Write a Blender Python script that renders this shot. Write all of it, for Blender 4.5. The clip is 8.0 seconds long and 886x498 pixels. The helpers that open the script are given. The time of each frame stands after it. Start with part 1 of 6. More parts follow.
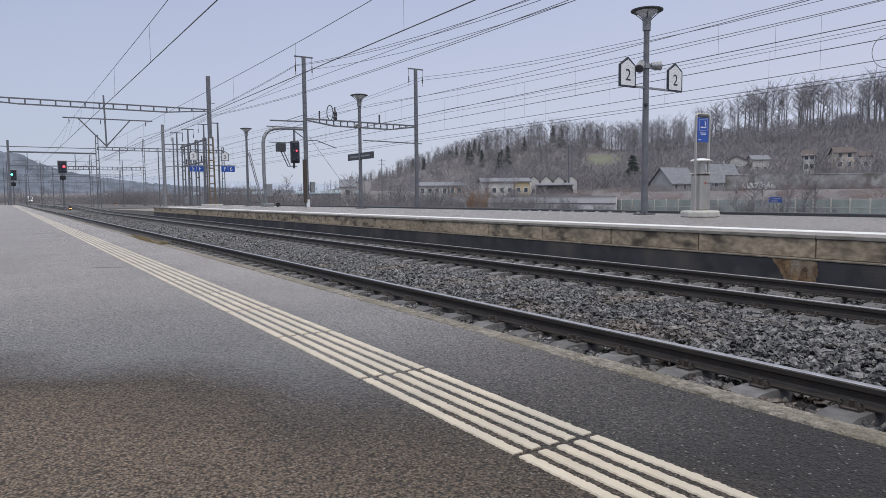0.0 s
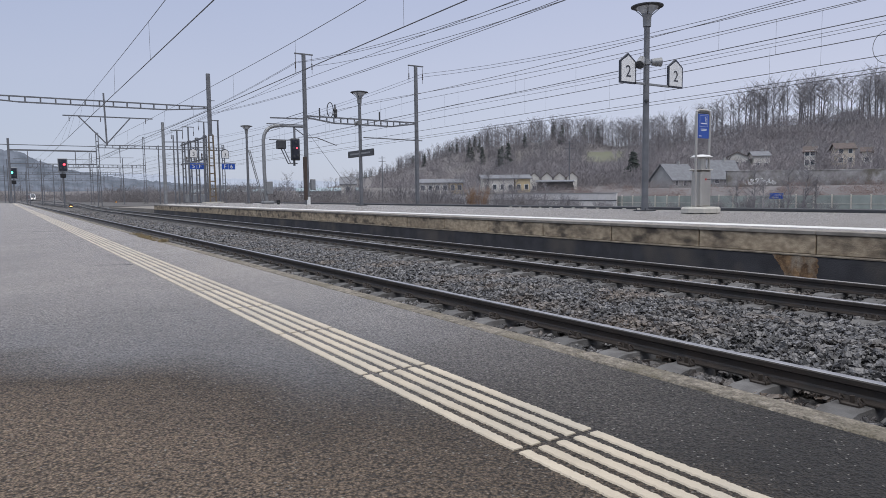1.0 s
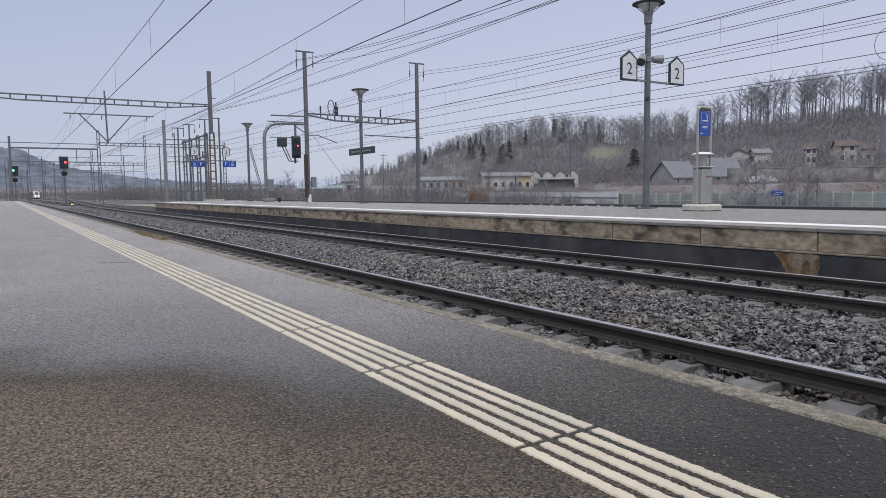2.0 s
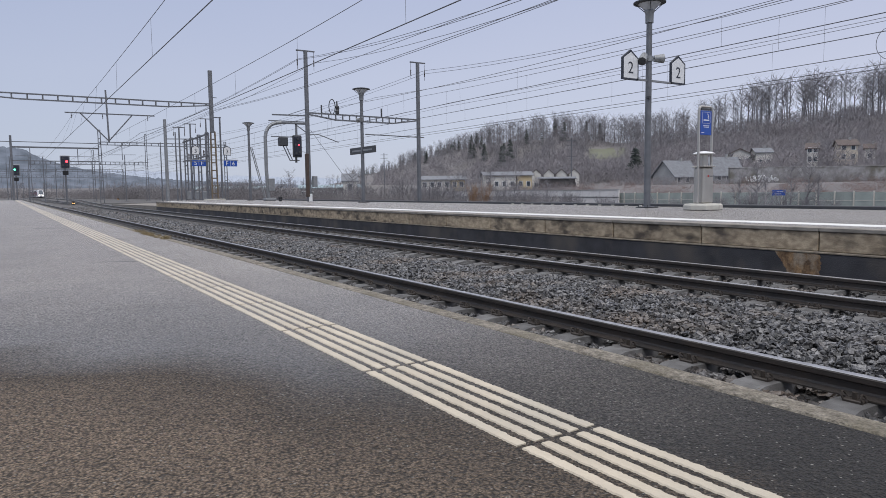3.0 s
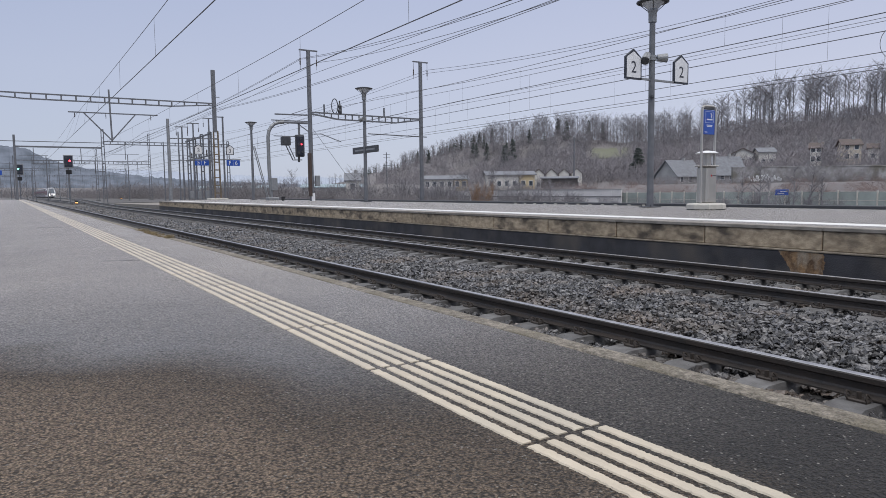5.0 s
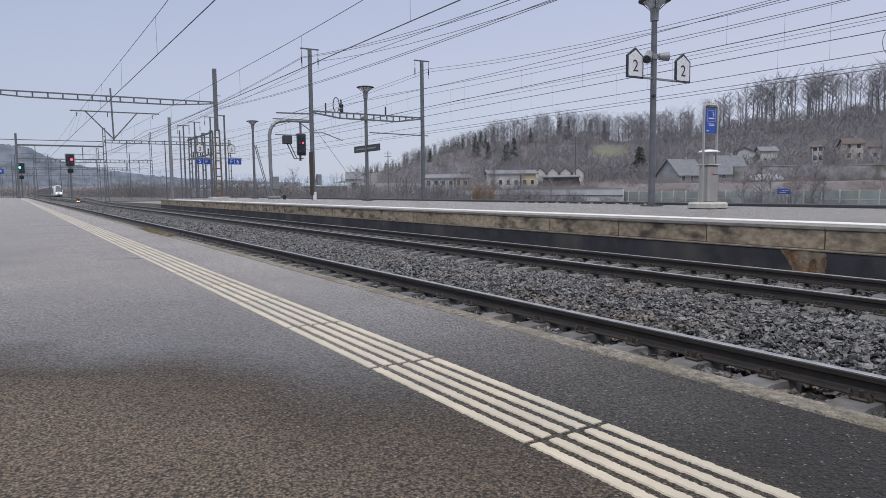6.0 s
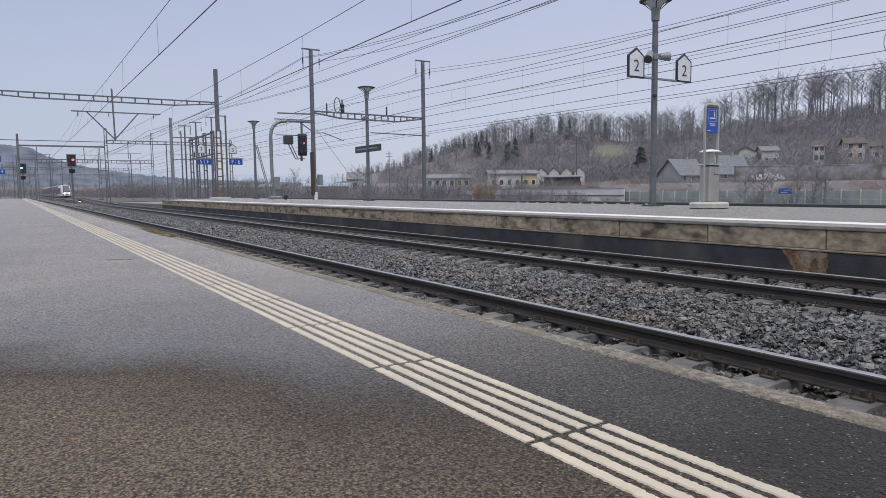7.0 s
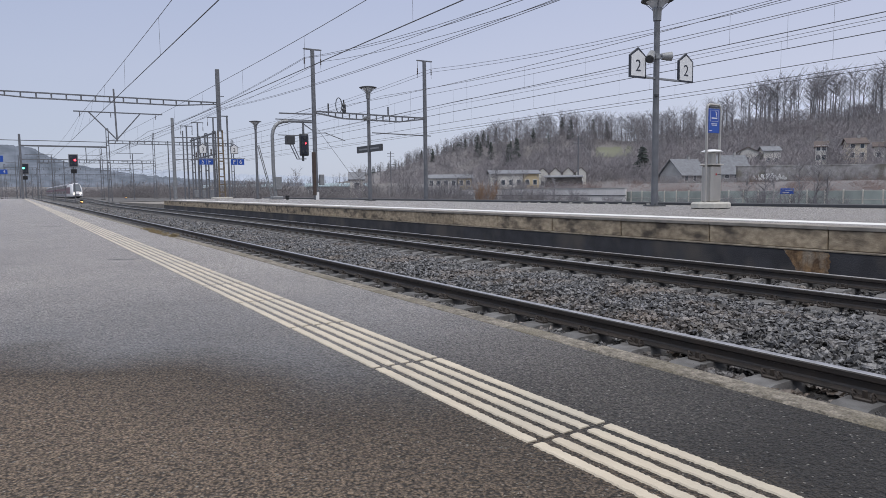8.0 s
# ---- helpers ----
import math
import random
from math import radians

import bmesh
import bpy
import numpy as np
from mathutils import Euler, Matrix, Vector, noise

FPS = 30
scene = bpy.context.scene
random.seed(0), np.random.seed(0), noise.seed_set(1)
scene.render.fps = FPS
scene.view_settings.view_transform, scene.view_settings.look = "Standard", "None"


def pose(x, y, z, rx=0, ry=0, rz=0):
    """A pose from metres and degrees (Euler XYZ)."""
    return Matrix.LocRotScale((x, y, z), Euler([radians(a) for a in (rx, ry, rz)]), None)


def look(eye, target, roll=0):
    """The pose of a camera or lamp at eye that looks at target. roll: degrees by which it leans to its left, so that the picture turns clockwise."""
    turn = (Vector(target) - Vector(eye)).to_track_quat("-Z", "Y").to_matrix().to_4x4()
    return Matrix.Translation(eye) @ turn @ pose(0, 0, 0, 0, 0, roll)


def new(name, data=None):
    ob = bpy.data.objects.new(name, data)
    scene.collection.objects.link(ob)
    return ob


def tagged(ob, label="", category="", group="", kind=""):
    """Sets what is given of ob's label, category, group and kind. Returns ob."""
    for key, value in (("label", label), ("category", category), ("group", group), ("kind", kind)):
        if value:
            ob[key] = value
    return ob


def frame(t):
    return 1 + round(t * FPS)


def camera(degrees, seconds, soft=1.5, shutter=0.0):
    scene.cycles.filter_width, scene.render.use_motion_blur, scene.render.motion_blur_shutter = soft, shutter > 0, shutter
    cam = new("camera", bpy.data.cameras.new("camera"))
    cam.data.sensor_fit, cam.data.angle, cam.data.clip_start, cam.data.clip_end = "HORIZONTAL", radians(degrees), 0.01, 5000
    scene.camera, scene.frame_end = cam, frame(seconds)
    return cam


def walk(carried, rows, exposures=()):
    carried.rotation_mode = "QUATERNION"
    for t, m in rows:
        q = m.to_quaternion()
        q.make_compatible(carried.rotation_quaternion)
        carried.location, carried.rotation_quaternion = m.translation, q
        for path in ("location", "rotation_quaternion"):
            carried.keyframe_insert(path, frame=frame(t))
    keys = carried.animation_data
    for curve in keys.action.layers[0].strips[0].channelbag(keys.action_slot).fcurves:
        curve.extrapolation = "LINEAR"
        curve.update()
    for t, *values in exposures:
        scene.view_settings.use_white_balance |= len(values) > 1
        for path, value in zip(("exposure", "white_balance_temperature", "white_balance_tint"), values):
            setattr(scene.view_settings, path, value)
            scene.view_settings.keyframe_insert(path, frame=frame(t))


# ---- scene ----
# Camera and its path. World: Y runs along the tracks, X across them, z = 0 at the rail tops.
PATH = [
    (0.0, 0.0063, 0.0004, 1.1780, 32.828, 4.399, -0.533),
    (0.5, 0.0071, -0.0008, 1.1775, 32.812, 4.532, -0.594),
    (1.0, 0.0079, -0.0018, 1.1764, 32.775, 4.649, -0.681),
    (1.5, 0.0080, -0.0005, 1.1752, 32.733, 4.766, -0.707),
    (3.0, 0.0027, -0.0028, 1.1759, 32.611, 4.908, -0.705),
    (3.5, 0.0053, 0.0035, 1.1717, 32.590, 4.902, -0.691),
    (4.0, 0.0001, 0.0002, 1.1730, 32.546, 4.911, -0.670),
    (4.5, -0.0039, -0.0007, 1.1736, 32.478, 4.904, -0.687),
    (6.0, -0.0032, 0.0073, 1.1686, 32.293, 5.038, -0.639),
    (6.5, -0.0088, 0.0033, 1.1710, 32.262, 5.043, -0.659),
    (7.0, -0.0064, 0.0030, 1.1702, 32.197, 5.032, -0.691),
    (7.5, -0.0078, 0.0014, 1.1707, 32.132, 5.023, -0.707),
    (8.0, -0.0064, 0.0040, 1.1696, 32.069, 5.024, -0.697),
]


def heading(x, y, z, yaw, dip, lean):
    """A camera pose from its place, its yaw east of the tracks, its downward dip and its lean, in degrees."""
    a, d = radians(yaw), radians(dip)
    way = Vector((math.sin(a) * math.cos(d), math.cos(a) * math.cos(d), -math.sin(d)))
    return look((x, y, z), Vector((x, y, z)) + way * 10, lean)


cam = camera(66.172, 8.0, soft=0.6)
walk(cam, [(t, heading(*v)) for t, *v in PATH], exposures=((0.0, 0.0), (8.0, 0.0)))

# ---- world and sun: an overcast winter day ----
world = bpy.data.worlds.new("overcast_sky")
scene.world = world
world.use_nodes = True
wn, wl = world.node_tree.nodes, world.node_tree.links
wn.clear()
w_out = wn.new("ShaderNodeOutputWorld")
w_sky = wn.new("ShaderNodeTexSky")
w_sky.sky_type = "NISHITA"
w_sky.sun_disc = False
w_sky.sun_elevation, w_sky.sun_rotation = radians(38), radians(200)
w_bg = wn.new("ShaderNodeBackground")
w_bg.inputs["Strength"].default_value = 0.01
wl.new(w_sky.outputs[0], w_bg.inputs["Color"])
w_tc = wn.new("ShaderNodeTexCoord")
w_sep = wn.new("ShaderNodeSeparateXYZ")
w_ramp = wn.new("ShaderNodeValToRGB")
# an overcast sky is brightest overhead
w_ramp.color_ramp.elements[0].position, w_ramp.color_ramp.elements[0].color = 0.0, (0.495, 0.54, 0.65, 1)
w_ramp.color_ramp.elements[1].position, w_ramp.color_ramp.elements[1].color = 1.0, (1.75, 1.75, 1.8, 1)
for w_at, w_col in ((0.16, (0.482, 0.522, 0.664, 1)), (0.36, (0.388, 0.445, 0.63, 1)), (0.6, (1.05, 1.06, 1.13, 1))):
    w_ramp.color_ramp.elements.new(w_at).color = w_col
w_cloud = wn.new("ShaderNodeTexNoise")
w_cloud.inputs["Scale"].default_value, w_cloud.inputs["Detail"].default_value = 1.6, 4
w_mix = wn.new("ShaderNodeMix")
w_mix.data_type, w_mix.blend_type = "RGBA", "SOFT_LIGHT"
w_mix.inputs[0].default_value = 0.10
# the cloud is thinner towards the east
w_east = wn.new("ShaderNodeVectorMath")
w_east.operation = "MULTIPLY_ADD"
w_east.inputs[1].default_value, w_east.inputs[2].default_value = (0.215, 0.165, 0.12), (0.90, 0.915, 0.94)
w_tint = wn.new("ShaderNodeVectorMath")
w_tint.operation = "MULTIPLY"
w_cl = wn.new("ShaderNodeBackground")
w_cl.inputs["Strength"].default_value = 1.0
w_add = wn.new("ShaderNodeAddShader")
wl.new(w_tc.outputs["Generated"], w_sep.inputs[0])
wl.new(w_tc.outputs["Generated"], w_cloud.inputs["Vector"])
wl.new(w_sep.outputs["Z"], w_ramp.inputs["Fac"])
wl.new(w_ramp.outputs["Color"], w_mix.inputs[6])
wl.new(w_cloud.outputs["Fac"], w_mix.inputs[7])
wl.new(w_sep.outputs["X"], w_east.inputs[0])
wl.new(w_mix.outputs[2], w_tint.inputs[0])
wl.new(w_east.outputs[0], w_tint.inputs[1])
wl.new(w_tint.outputs[0], w_cl.inputs["Color"])
wl.new(w_bg.outputs[0], w_add.inputs[0])
wl.new(w_cl.outputs[0], w_add.inputs[1])
wl.new(w_add.outputs[0], w_out.inputs["Surface"])

sun_data = bpy.data.lights.new("sun", "SUN")
sun_data.energy, sun_data.angle, sun_data.color = 1.0, radians(50), (1.0, 0.96, 0.9)
sun = new("sun", sun_data)
sun.matrix_world = look((0, 0, 50), (12, 30, 0))


# ---- materials ----
def material(name, color, rough=0.7, second=None, scale=6.0, amount=0.5, bump=0.0, bump_scale=40.0, metal=0.0, glow=None, glow_power=0.0,
             third=None, third_scale=1.0, detail=6.0, local=False, island=0.0, each=0.0, grain=0.0, squash=1.0):
    """A surface with two scales of mottling, fine relief, and slight differences from piece to piece."""
    m = bpy.data.materials.new(name)
    m.use_nodes = True
    n, l = m.node_tree.nodes, m.node_tree.links
    b = n["Principled BSDF"]
    b.inputs["Roughness"].default_value, b.inputs["Metallic"].default_value = rough, metal
    where = n.new("ShaderNodeTexCoord").outputs["Object"] if local else n.new("ShaderNodeNewGeometry").outputs["Position"]

    if squash != 1.0:
        mp = n.new("ShaderNodeMapping")
        mp.inputs["Scale"].default_value = (1, 1, squash)
        l.new(where, mp.inputs["Vector"])
        where = mp.outputs[0]

    def noise_at(s, d=detail):
        t = n.new("ShaderNodeTexNoise")
        t.inputs["Scale"].default_value, t.inputs["Detail"].default_value = s, d
        l.new(where, t.inputs["Vector"])
        return t.outputs["Fac"]

    def ramp(fac, lo, hi):
        r = n.new("ShaderNodeMapRange")
        r.inputs[1].default_value, r.inputs[2].default_value = lo, hi
        l.new(fac, r.inputs[0])
        return r.outputs[0]

    def mix(fac, a, c, how="MIX"):
        x = n.new("ShaderNodeMix")
        x.data_type, x.blend_type = "RGBA", how
        for sock, v in ((x.inputs[0], fac), (x.inputs[6], a), (x.inputs[7], c)):
            if isinstance(v, bpy.types.NodeSocket):
                l.new(v, sock)
            else:
                sock.default_value = v if isinstance(v, float) else (*v, 1)
        return x.outputs[2]

    def times(fac, k):
        x = n.new("ShaderNodeMath")
        x.operation = "MULTIPLY"
        l.new(fac, x.inputs[0])
        x.inputs[1].default_value = k
        return x.outputs[0]

    second = second or tuple(c * 0.72 for c in color)
    out = mix(times(ramp(noise_at(scale), 0.35, 0.65), amount), color, second)
    if third:
        out = mix(ramp(noise_at(third_scale, 3.0), 0.48, 0.66), out, third)
    if grain:
        g = ramp(noise_at(bump_scale * 1.3, 2.0), 0.3, 0.7)
        out = mix(grain, out, mix(g, (0.0, 0.0, 0.0), (1.0, 1.0, 1.0)), "OVERLAY")
    if island or each:
        src = n.new("ShaderNodeObjectInfo").outputs["Random"] if each else n.new("ShaderNodeNewGeometry").outputs["Random Per Island"]
        k = each or island
        hs = n.new("ShaderNodeHueSaturation")
        mr = n.new("ShaderNodeMapRange")
        mr.inputs[3].default_value, mr.inputs[4].default_value = 1 - k, 1 + k
        l.new(src, mr.inputs[0])
        l.new(mr.outputs[0], hs.inputs["Value"])
        l.new(out, hs.inputs["Color"])
        out = hs.outputs["Color"]
    l.new(out, b.inputs["Base Color"])
    if bump:
        bp = n.new("ShaderNodeBump")
        bp.inputs["Strength"].default_value, bp.inputs["Distance"].default_value = bump, 0.02
        l.new(noise_at(bump_scale), bp.inputs["Height"])
        l.new(bp.outputs[0], b.inputs["Normal"])
    if glow:
        b.inputs["Emission Color"].default_value, b.inputs["Emission Strength"].default_value = (*glow, 1), glow_power
    return m


def asphalt(name, dry, wet, wet_rough, patch, far=(0.47, 0.425, 0.395)):
    """Coarse platform asphalt. patch: None, or the dry sheltered patch's centre and radii."""
    m = bpy.data.materials.new(name)
    m.use_nodes = True
    n, l = m.node_tree.nodes, m.node_tree.links
    b = n["Principled BSDF"]
    pos = n.new("ShaderNodeNewGeometry").outputs["Position"]

    def tex(s, d):
        t = n.new("ShaderNodeTexNoise")
        t.inputs["Scale"].default_value, t.inputs["Detail"].default_value = s, d
        l.new(pos, t.inputs["Vector"])
        return t.outputs["Fac"]

    def rng(f, a, c, lo=0.0, hi=1.0):
        r = n.new("ShaderNodeMapRange")
        for i, v in enumerate((a, c, lo, hi)):
            r.inputs[i + 1].default_value = v
        l.new(f, r.inputs[0])
        return r.outputs[0]

    def mix(f, a, c, how="MIX"):
        x = n.new("ShaderNodeMix")
        x.data_type, x.blend_type = "RGBA", how
        for sock, v in ((x.inputs[0], f), (x.inputs[6], a), (x.inputs[7], c)):
            if isinstance(v, bpy.types.NodeSocket):
                l.new(v, sock)
            else:
                sock.default_value = v if isinstance(v, float) else (*v, 1)
        return x.outputs[2]

    def math2(op, a, c):
        x = n.new("ShaderNodeMath")
        x.operation = op
        for sock, v in zip(x.inputs, (a, c)):
            if isinstance(v, bpy.types.NodeSocket):
                l.new(v, sock)
            else:
                sock.default_value = v
        return x.outputs[0]

    if patch:
        cx, cy, rx, ry = patch
        mp = n.new("ShaderNodeMapping")
        mp.inputs["Location"].default_value = (-cx / rx, -cy / ry, 0)
        mp.inputs["Scale"].default_value = (1 / rx, 1 / ry, 0)
        l.new(pos, mp.inputs["Vector"])
        sq = n.new("ShaderNodeVectorMath")
        sq.operation = "MULTIPLY"
        l.new(mp.outputs[0], sq.inputs[0])
        l.new(mp.outputs[0], sq.inputs[1])
        ln = n.new("ShaderNodeVectorMath")
        ln.operation = "LENGTH"
        l.new(sq.outputs[0], ln.inputs[0])
        edge = math2("POWER", ln.outputs["Value"], 0.5)
        wob = math2("MULTIPLY", math2("SUBTRACT", tex(1.6, 5), 0.5), 0.12)
        reach = math2("ADD", edge, wob)
        damp = rng(reach, 0.925, 0.985)
        wetness = rng(reach, 0.985, 1.05)
    else:
        wetness = rng(tex(0.6, 5), 0.35, 0.6, 0.4, 1.0)
        damp = wetness
    puddle = rng(tex(0.9, 6), 0.42, 0.62)
    sx = n.new("ShaderNodeSeparateXYZ")
    l.new(pos, sx.inputs[0])
    wob2 = math2("MULTIPLY", math2("SUBTRACT", tex(0.7, 5), 0.5), 2.0)
    # the worn strip beside the edge holds no film of water
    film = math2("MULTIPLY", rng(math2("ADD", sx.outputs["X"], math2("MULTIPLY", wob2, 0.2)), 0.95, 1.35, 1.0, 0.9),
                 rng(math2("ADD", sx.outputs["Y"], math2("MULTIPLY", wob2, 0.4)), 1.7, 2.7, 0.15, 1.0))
    # paler with distance: dry far end, with grazing sky sheen painted in
    far_pale = rng(math2("ADD", sx.outputs["Y"], math2("MULTIPLY", wob2, 1.0)), 1.0, 5.6, 0.0, 0.9)
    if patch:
        far_pale = math2("MULTIPLY", far_pale, wetness)
    # chippings of uneven size: the lookup is bent by noise
    bent = n.new("ShaderNodeTexNoise")
    bent.inputs["Scale"].default_value, bent.inputs["Detail"].default_value = 70, 3
    l.new(pos, bent.inputs["Vector"])
    shift = n.new("ShaderNodeVectorMath")
    shift.operation = "MULTIPLY_ADD"
    shift.inputs[1].default_value = (0.012, 0.012, 0.012)
    l.new(bent.outputs["Color"], shift.inputs[0])
    l.new(pos, shift.inputs[2])
    stones = n.new("ShaderNodeTexVoronoi")
    stones.inputs["Scale"].default_value = 118
    l.new(shift.outputs[0], stones.inputs["Vector"])
    tone = rng(stones.outputs["Distance"], 0.1, 0.8)
    base = mix(far_pale, mix(wetness, mix(math2("MULTIPLY", damp, 0.5), dry, wet), wet), far)
    # sheen painted as paler colour on the strip along the edge, growing with distance
    edge_sheen = math2("MULTIPLY", math2("MULTIPLY", rng(sx.outputs["X"], 1.3, 1.5), rng(sx.outputs["X"], 4.0, 3.0)), far_pale)
    base = mix(math2("MULTIPLY", edge_sheen, 0.6), base, (0.54, 0.495, 0.46))
    base = mix(rng(tex(1.3, 6), 0.3, 0.7, 0.0, 0.22), base, tuple(c * 0.68 for c in wet))
    base = mix(0.85, base, mix(tone, (0.9, 0.89, 0.87), (0.05, 0.047, 0.045)), "OVERLAY")
    base = mix(0.5, base, mix(rng(tex(190, 3), 0.3, 0.7), (0.12, 0.12, 0.12), (0.9, 0.9, 0.9)), "OVERLAY")
    base = mix(0.25, base, mix(rng(tex(48, 5), 0.34, 0.66), (0.1, 0.1, 0.1), (0.88, 0.88, 0.87)), "OVERLAY")
    # open pores between the chippings, their shade painted near black
    pore_shade = math2("MULTIPLY", rng(tex(110, 2), 0.47, 0.36), 0.7)
    base = mix(pore_shade, base, (0.012, 0.011, 0.010))
    # single pale chippings in the binder, also painted in for wet glints
    chips = n.new("ShaderNodeTexVoronoi")
    chips.inputs["Scale"].default_value = 105
    l.new(shift.outputs[0], chips.inputs["Vector"])
    sep = n.new("ShaderNodeSeparateColor")
    l.new(chips.outputs["Color"], sep.inputs[0])
    pale = math2("MULTIPLY", rng(sep.outputs[0], 0.925, 0.95), rng(chips.outputs["Distance"], 0.42, 0.22))
    base = mix(math2("MULTIPLY", pale, 0.8), base, (0.40, 0.375, 0.335))
    l.new(base, b.inputs["Base Color"])
    rough = mix(math2("MULTIPLY", wetness, film), (0.8, 0.8, 0.8), mix(puddle, (wet_rough + 0.16,) * 3, (wet_rough,) * 3))
    rough = mix(far_pale, rough, (0.5, 0.5, 0.5))
    # a thin smooth film of water over the wet part
    b.inputs["Coat Roughness"].default_value = 0.2
    b.inputs["Coat IOR"].default_value = 1.33
    l.new(math2("MULTIPLY", math2("MULTIPLY", wetness, film), rng(far_pale, 0.0, 0.85, 0.9 if patch else 0.45, 0.35 if patch else 0.45)), b.inputs["Coat Weight"])
    l.new(rough, b.inputs["Roughness"])
    height = math2("ADD", math2("MULTIPLY", stones.outputs["Distance"], -1.2), math2("MULTIPLY", tex(55, 6), 2.6))
    bp = n.new("ShaderNodeBump")
    bp.inputs["Distance"].default_value = 0.016
    l.new(rng(math2("MULTIPLY", wetness, film), 0, 1, 1.0, 0.75), bp.inputs["Strength"])
    l.new(height, bp.inputs["Height"])
    l.new(bp.outputs[0], b.inputs["Normal"])
    bc = n.new("ShaderNodeBump")
    bc.inputs["Distance"].default_value, bc.inputs["Strength"].default_value = 0.03, 0.8
    l.new(height, bc.inputs["Height"])
    l.new(bc.outputs[0], b.inputs["Coat Normal"])
    return m


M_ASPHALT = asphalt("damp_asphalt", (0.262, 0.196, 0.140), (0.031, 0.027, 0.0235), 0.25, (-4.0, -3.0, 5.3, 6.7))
M_ASPHALT2 = asphalt("grey_asphalt", (0.40, 0.375, 0.35), (0.39, 0.365, 0.345), 0.42, None, (0.435, 0.405, 0.38))
M_TACTILE = material("cream_road_plastic", (0.56, 0.485, 0.375), 0.5, (0.42, 0.36, 0.275), 9, 0.6, 0.25, 160, third=(0.44, 0.39, 0.31), third_scale=2.5, each=0.05)
M_WHITE_LINE = material("worn_white_paint", (0.78, 0.77, 0.74), 0.5, (0.6, 0.59, 0.56), 3, 0.6)
M_KERB = material("mossy_concrete", (0.31, 0.275, 0.225), 0.9, (0.13, 0.113, 0.088), 30, 1.0, 0.9, 90, third=(0.17, 0.148, 0.108), third_scale=4, each=0.12, grain=0.35)
M_BLOCK = material("weathered_concrete", (0.47, 0.38, 0.268), 0.85, (0.245, 0.19, 0.132), 7, 0.9, 0.6, 50, third=(0.095, 0.077, 0.06), third_scale=2.1, squash=1.9, each=0.16, grain=0.1, detail=9.0)
M_PLINTH = material("sooty_concrete", (0.055, 0.054, 0.06), 0.75, (0.031, 0.03, 0.034), 3, 0.9, 0.4, 45, third=(0.09, 0.08, 0.072), third_scale=1.1)
M_PATCH = material("rusty_spalled_render", (0.30, 0.185, 0.095), 0.9, (0.10, 0.06, 0.035), 11, 1.0, 0.9, 35, third=(0.33, 0.275, 0.21), third_scale=5, squash=0.6)
M_RAIL = material("brown_rail_steel", (0.04, 0.036, 0.034), 0.44, (0.062, 0.049, 0.041), 5, 0.8, 0.2, 60, metal=0.2)
M_RAIL_TOP = material("polished_rail_head", (0.46, 0.455, 0.46), 0.38, (0.3, 0.295, 0.3), 8, 0.7, metal=0.9)
M_SLEEPER = material("grey_concrete_sleeper", (0.14, 0.137, 0.136), 0.8, (0.08, 0.076, 0.074), 9, 1.0, 0.4, 90, each=0.2)
M_CLIP = material("dark_spring_steel", (0.07, 0.058, 0.05), 0.5, metal=0.5)
M_BALLAST = material("crushed_stone", (0.155, 0.15, 0.15), 0.25, (0.024, 0.023, 0.023), 30, 1.0, 0.35, 120, third=(0.11, 0.09, 0.076), third_scale=1.1, island=0.85)
# near-black so that the gaps between stones look shaded
M_BED = material("ballast_gap_shade", (0.034, 0.032, 0.031), 0.85, (0.012, 0.0115, 0.011), 26, 1.0, 1.0, 26, third=(0.07, 0.066, 0.063), third_scale=30)
M_BED_FAR = material("stony_ballast_surface", (0.115, 0.11, 0.107), 0.75, (0.05, 0.047, 0.046), 9, 1.0, 1.0, 14, third=(0.085, 0.075, 0.066), third_scale=0.5, grain=0.4)
M_GALV = material("galvanised_steel", (0.30, 0.31, 0.32), 0.5, (0.22, 0.225, 0.235), 6, 0.6, metal=0.55)
M_MAST = material("grey_mast_steel", (0.172, 0.179, 0.197), 0.6, (0.115, 0.12, 0.132), 4, 0.7, metal=0.3)
M_RUSTMAST = material("ochre_brown_mast_paint", (0.17, 0.132, 0.09), 0.7, (0.10, 0.08, 0.06), 3, 0.8)
M_DARK = material("dark_grey_metal", (0.055, 0.058, 0.065), 0.5, (0.035, 0.037, 0.042), 5, 0.6)
M_BLACK = material("black_enamel", (0.012, 0.012, 0.014), 0.4)
M_WIRE = material("dark_copper_wire", (0.13, 0.128, 0.135), 0.6)
M_WHITE = material("white_enamel", (0.74, 0.75, 0.76), 0.4, (0.62, 0.63, 0.65), 3, 0.4)
M_INK = material("sign_ink", (0.03, 0.035, 0.05), 0.5)
M_BLUE = material("blue_sign_film", (0.015, 0.07, 0.36), 0.35, (0.02, 0.09, 0.42), 3, 0.4)
M_LIGHTGREY = material("pale_concrete_base", (0.55, 0.53, 0.48), 0.8, (0.42, 0.40, 0.36), 6, 0.7, 0.3, 60)
M_STAINLESS = material("brushed_stainless_steel", (0.50, 0.48, 0.45), 0.42, (0.40, 0.385, 0.36), 2.5, 0.6, metal=0.75)
M_RED = material("red_sticker", (0.5, 0.02, 0.02), 0.5)
M_LAMPGLASS = material("frosted_lamp_glass", (0.55, 0.58, 0.62), 0.25)
M_RED_LIGHT = material("red_signal_light", (0.3, 0.01, 0.01), 0.3, glow=(1.0, 0.04, 0.06), glow_power=6)
M_GREEN_LIGHT = material("green_signal_light", (0.01, 0.3, 0.15), 0.3, glow=(0.1, 1.0, 0.55), glow_power=6)
